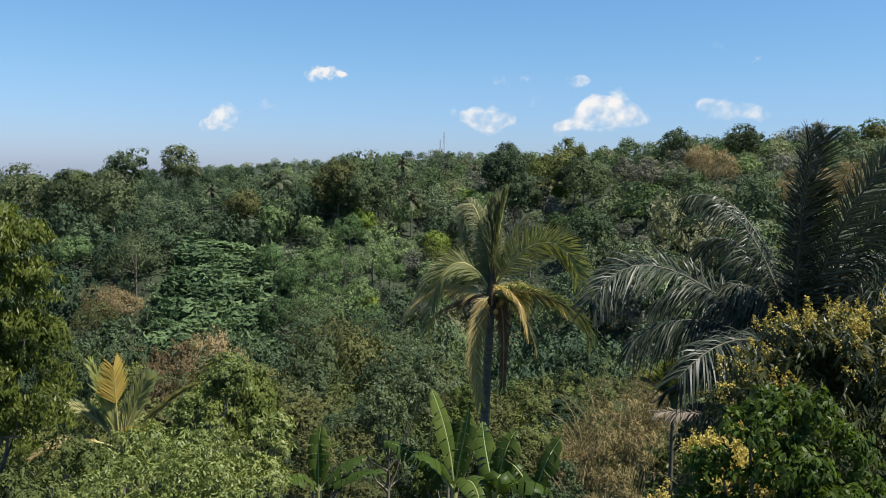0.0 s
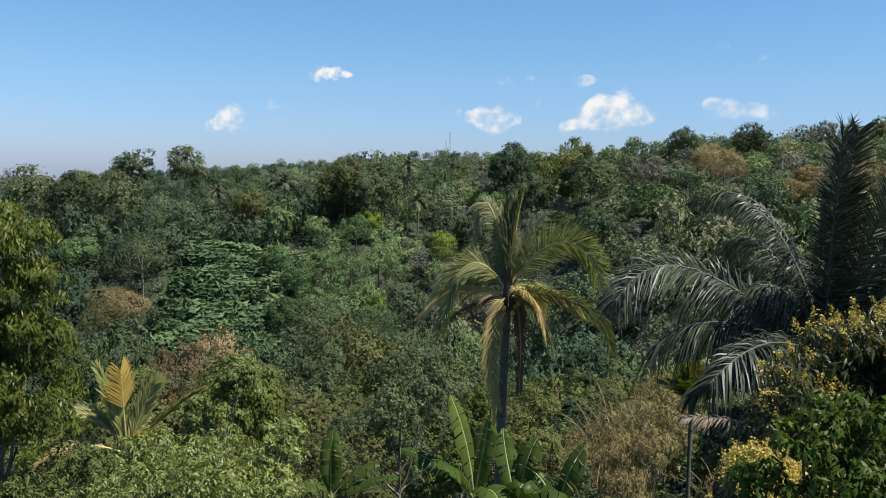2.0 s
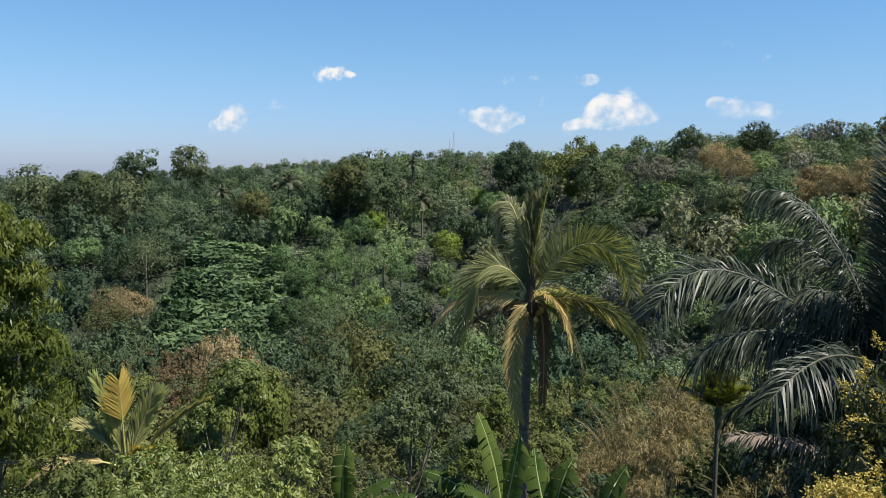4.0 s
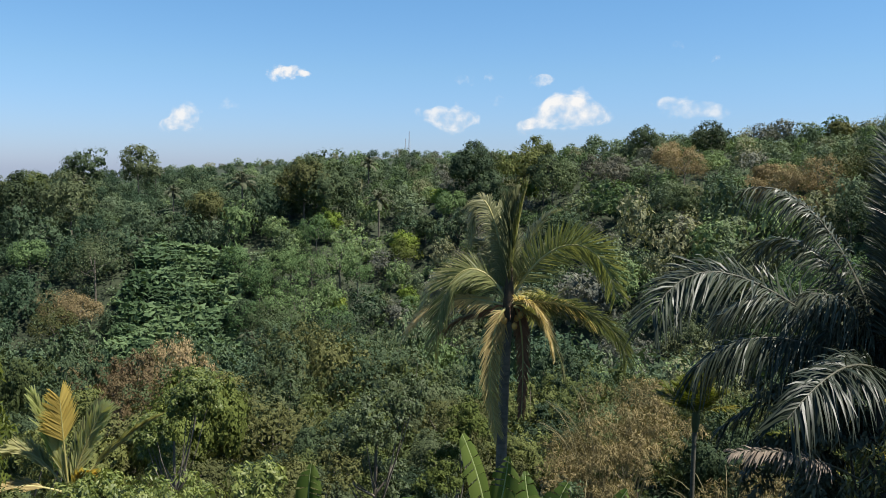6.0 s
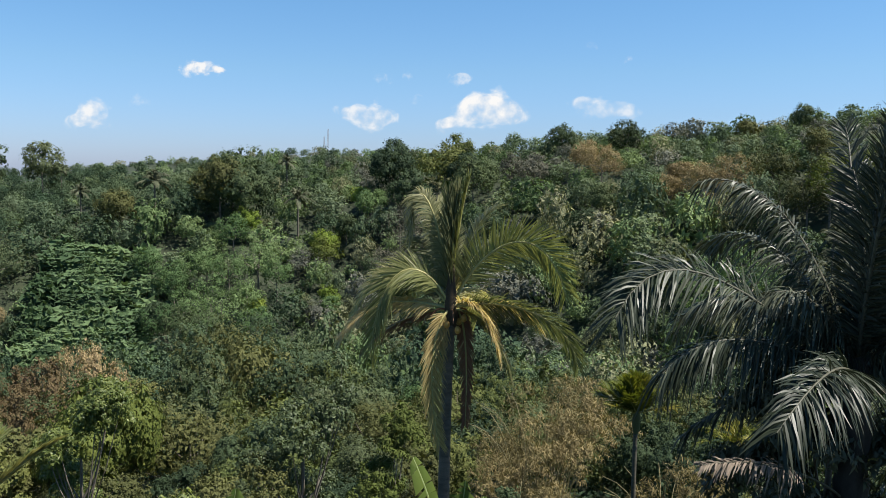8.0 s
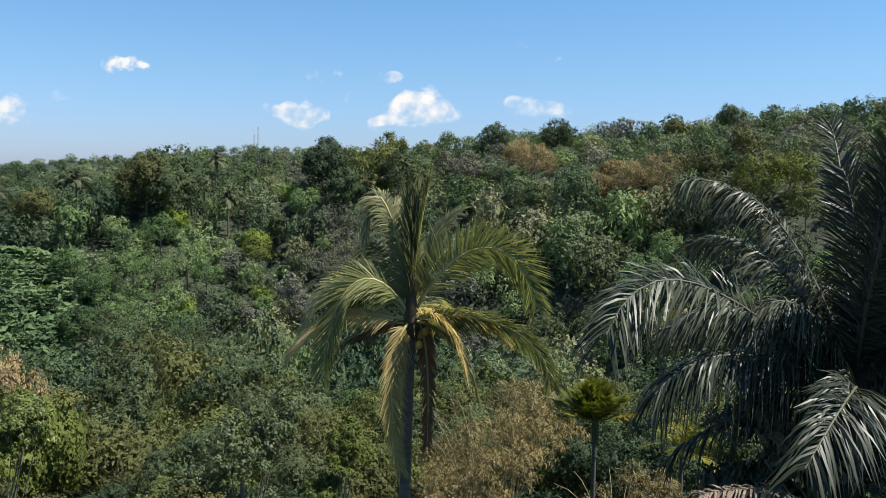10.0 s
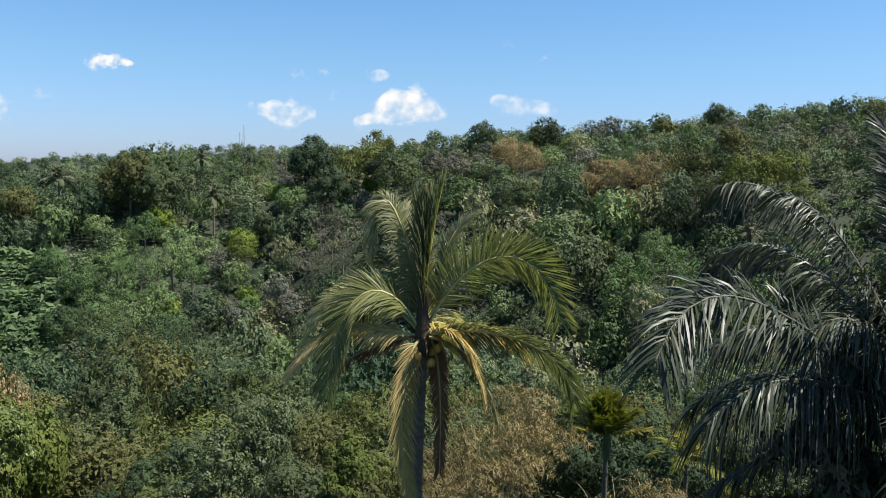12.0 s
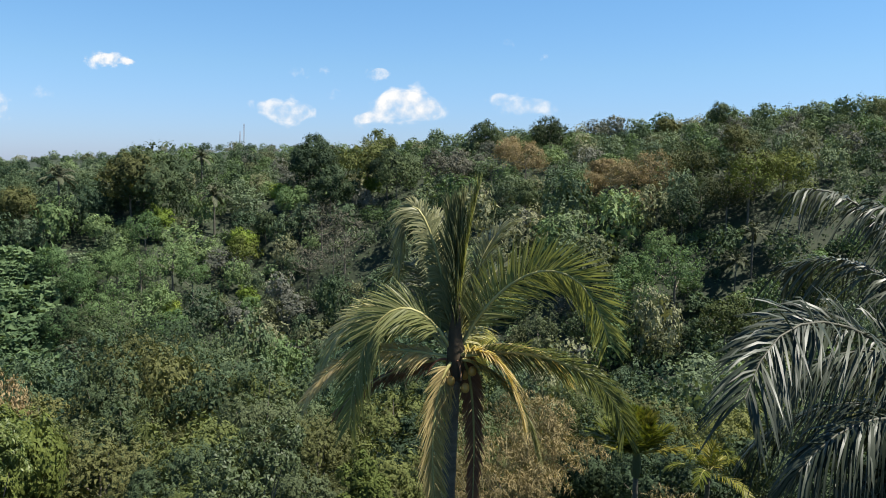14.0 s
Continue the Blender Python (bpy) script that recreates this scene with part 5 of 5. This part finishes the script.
near_tree("tree", 8.2, 25.5, 4.2, 2.6, 4.0, "mid", 7000, 0.2, "green shrub beneath the sugar palm", 245, 0.4, 0.6, 11, 0.9)


# ---- masts on the ridge ----
def mast(x, y, h, w):
    gz = float(ground(x, y))
    m = empty("radio_mast", pose(x, y, gz), "slender grey steel lattice mast behind the ridge", "mast")
    for sx in (-1, 1):
        for sy in (-1, 1):
            v, q = tube(np.array([(sx * w, sy * w, -1), (sx * w * 0.55, sy * w * 0.55, h * 0.6), (sx * w * 0.3, sy * w * 0.3, h)]), [0.16, 0.14, 0.1], 4)
            child("leg", quick_mesh("leg", v, q, [M["steel"]]), m)
    for i in range(12):
        z0, z1 = h * i / 12, h * (i + 1) / 12
        a, b = w * (1 - 0.68 * i / 12), w * (1 - 0.68 * (i + 1) / 12)
        parts = []
        for k in range(4):
            c0 = np.array([(a, a), (-a, a), (-a, -a), (a, -a)][k])
            c1 = np.array([(-b, b), (-b, -b), (b, -b), (b, b)][k])
            parts.append(tube(np.array([(*c0, z0), (*c1, z1)]), [0.07, 0.07], 4))
        v, q = merge(parts)
        child("brace", quick_mesh("brace", v, q, [M["steel"]]), m)


mast(-1.9, 715, 25, 1.1)
mast(-5.2, 720, 19, 0.8)


# ---- clouds ----
def cloud_material(name, seed, soft, density, k):
    m, nt, bsdf, out = material(name)
    link = nt.links.new
    tc = nt.nodes.new("ShaderNodeTexCoord")
    nz = nt.nodes.new("ShaderNodeTexNoise")
    nz.inputs["Scale"].default_value, nz.inputs["Detail"].default_value, nz.inputs["Roughness"].default_value = 0.018 * k, 3.5, 0.5
    mp = nt.nodes.new("ShaderNodeMapping")
    mp.inputs["Location"].default_value = (seed * 37.0, seed * 11.0, 0)
    link(tc.outputs["Object"], mp.inputs["Vector"])
    link(mp.outputs[0], nz.inputs["Vector"])
    at = nt.nodes.new("ShaderNodeAttribute")
    at.attribute_name = "tint"
    a = nt.nodes.new("ShaderNodeMath")
    a.operation = "MULTIPLY_ADD"
    link(nz.outputs["Fac"], a.inputs[0])
    a.inputs[1].default_value = 1.9
    link(at.outputs["Fac"], a.inputs[2])
    mr = nt.nodes.new("ShaderNodeMapRange")
    mr.interpolation_type = "SMOOTHSTEP"
    mr.inputs["From Min"].default_value, mr.inputs["From Max"].default_value = 1.08, 1.08 + 2.2 * soft
    mr.inputs["To Max"].default_value = density
    link(a.outputs[0], mr.inputs["Value"])
    # the cloud glows: sunlit white and bluish shade are painted into its emission
    em = nt.nodes.new("ShaderNodeEmission")
    shade = ramp(nt, [(0.35, (0.72, 0.78, 0.86)), (0.62, (0.98, 0.97, 0.96))])
    link(nz.outputs["Fac"], shade.inputs[0])
    link(shade.outputs[0], em.inputs["Color"])
    em.inputs["Strength"].default_value = 0.52
    tr = nt.nodes.new("ShaderNodeBsdfTransparent")
    ms = nt.nodes.new("ShaderNodeMixShader")
    link(mr.outputs[0], ms.inputs[0])
    link(tr.outputs[0], ms.inputs[1])
    link(em.outputs[0], ms.inputs[2])
    link(ms.outputs[0], out.inputs["Surface"])
    return m


def cloud(az, el, w, h, puffs, soft, density, seed):
    """A small cloud far off: a curved sheet whose thickness swells over its puffs."""
    R = 3600.0
    a, e = radians(az), radians(el)
    c = Vector((R * math.sin(a) * math.cos(e), R * math.cos(a) * math.cos(e), 16 + R * math.sin(e)))
    W, Hh = R * radians(w), R * radians(h)
    n = 40
    gx, gz = np.meshgrid(np.linspace(-0.75, 0.75, n), np.linspace(-0.9, 0.9, n))
    g = np.zeros(gx.shape)
    for px_, pz_, r in puffs:
        d = np.hypot((gx - px_) * W * 0.62, (gz - pz_) * Hh) / (r * Hh)
        g += np.exp(-1.6 * d * d)
    t = np.minimum(g, 1.0) * 0.95 - 0.35
    t -= 3.0 * np.clip(np.maximum(np.abs(gx) / 0.75, np.abs(gz) / 0.9) - 0.75, 0, 1)
    bulge = np.clip(t, 0, 1) * Hh * 0.5
    v = np.stack([gx * W, -bulge, gz * Hh], -1).reshape(-1, 3)
    i = np.arange(n - 1)[:, None] * n + np.arange(n - 1)[None]
    q = np.stack([i, i + 1, i + n + 1, i + n], -1).reshape(-1, 4)
    me = quick_mesh("cloud", v, q, [cloud_material("cloud_glow", seed, soft, density, 120 / max(Hh, 20))], tint=t.ravel())
    ob = new("cloud", me)
    ob.matrix_basis = pose(*c, 0, 0, -az)
    ob.visible_shadow = False
    tagged(ob, "small white fair-weather cloud in the blue sky", "cloud", "clouds over the ridge", "structure")


cloud(-8.51, 6.64, 3.23, 1.21, [(-0.15, 0, 0.6), (0.15, 0, 0.45), (0.42, -0.1, 0.3)], 0.35, 0.95, 1)
cloud(-15.37, 3.46, 2.5, 1.8, [(0.1, 0.2, 0.55), (0.15, -0.25, 0.4), (-0.25, -0.3, 0.3)], 0.40, 0.90, 2)
cloud(-12.24, 4.36, 1.19, 1.03, [(0, 0, 0.7)], 0.60, 0.40, 3)
cloud(2.51, 3.93, 3.90, 1.90, [(-0.3, 0.05, 0.5), (0.1, -0.2, 0.45), (0.3, -0.05, 0.55)], 0.40, 0.80, 4)
cloud(10.02, 4.23, 6.46, 2.85, [(0.2, 0.15, 0.5), (0.0, 0, 0.45), (-0.3, -0.3, 0.25), (0.38, -0.1, 0.35)], 0.35, 1.00, 5)
cloud(18.70, 4.54, 5.10, 2.16, [(-0.3, 0.15, 0.35), (0, -0.05, 0.5), (0.3, -0.05, 0.4)], 0.50, 0.75, 6)
cloud(8.88, 6.37, 1.70, 1.13, [(0, 0, 0.6), (0.2, 0.1, 0.4)], 0.50, 0.60, 7)
cloud(3.65, 6.39, 1.22, 0.87, [(0, 0, 0.7)], 0.60, 0.45, 8)
cloud(5.35, 6.57, 0.61, 0.69, [(0, 0, 0.7)], 0.60, 0.35, 9)
cloud(5.98, 5.02, 2.04, 0.95, [(0, 0, 0.6)], 0.70, 0.35, 10)
cloud(20.26, 7.70, 1.63, 0.60, [(0, 0, 0.6)], 0.60, 0.40, 11)
cloud(17.80, 8.62, 0.82, 0.77, [(0, 0, 0.6)], 0.60, 0.25, 12)
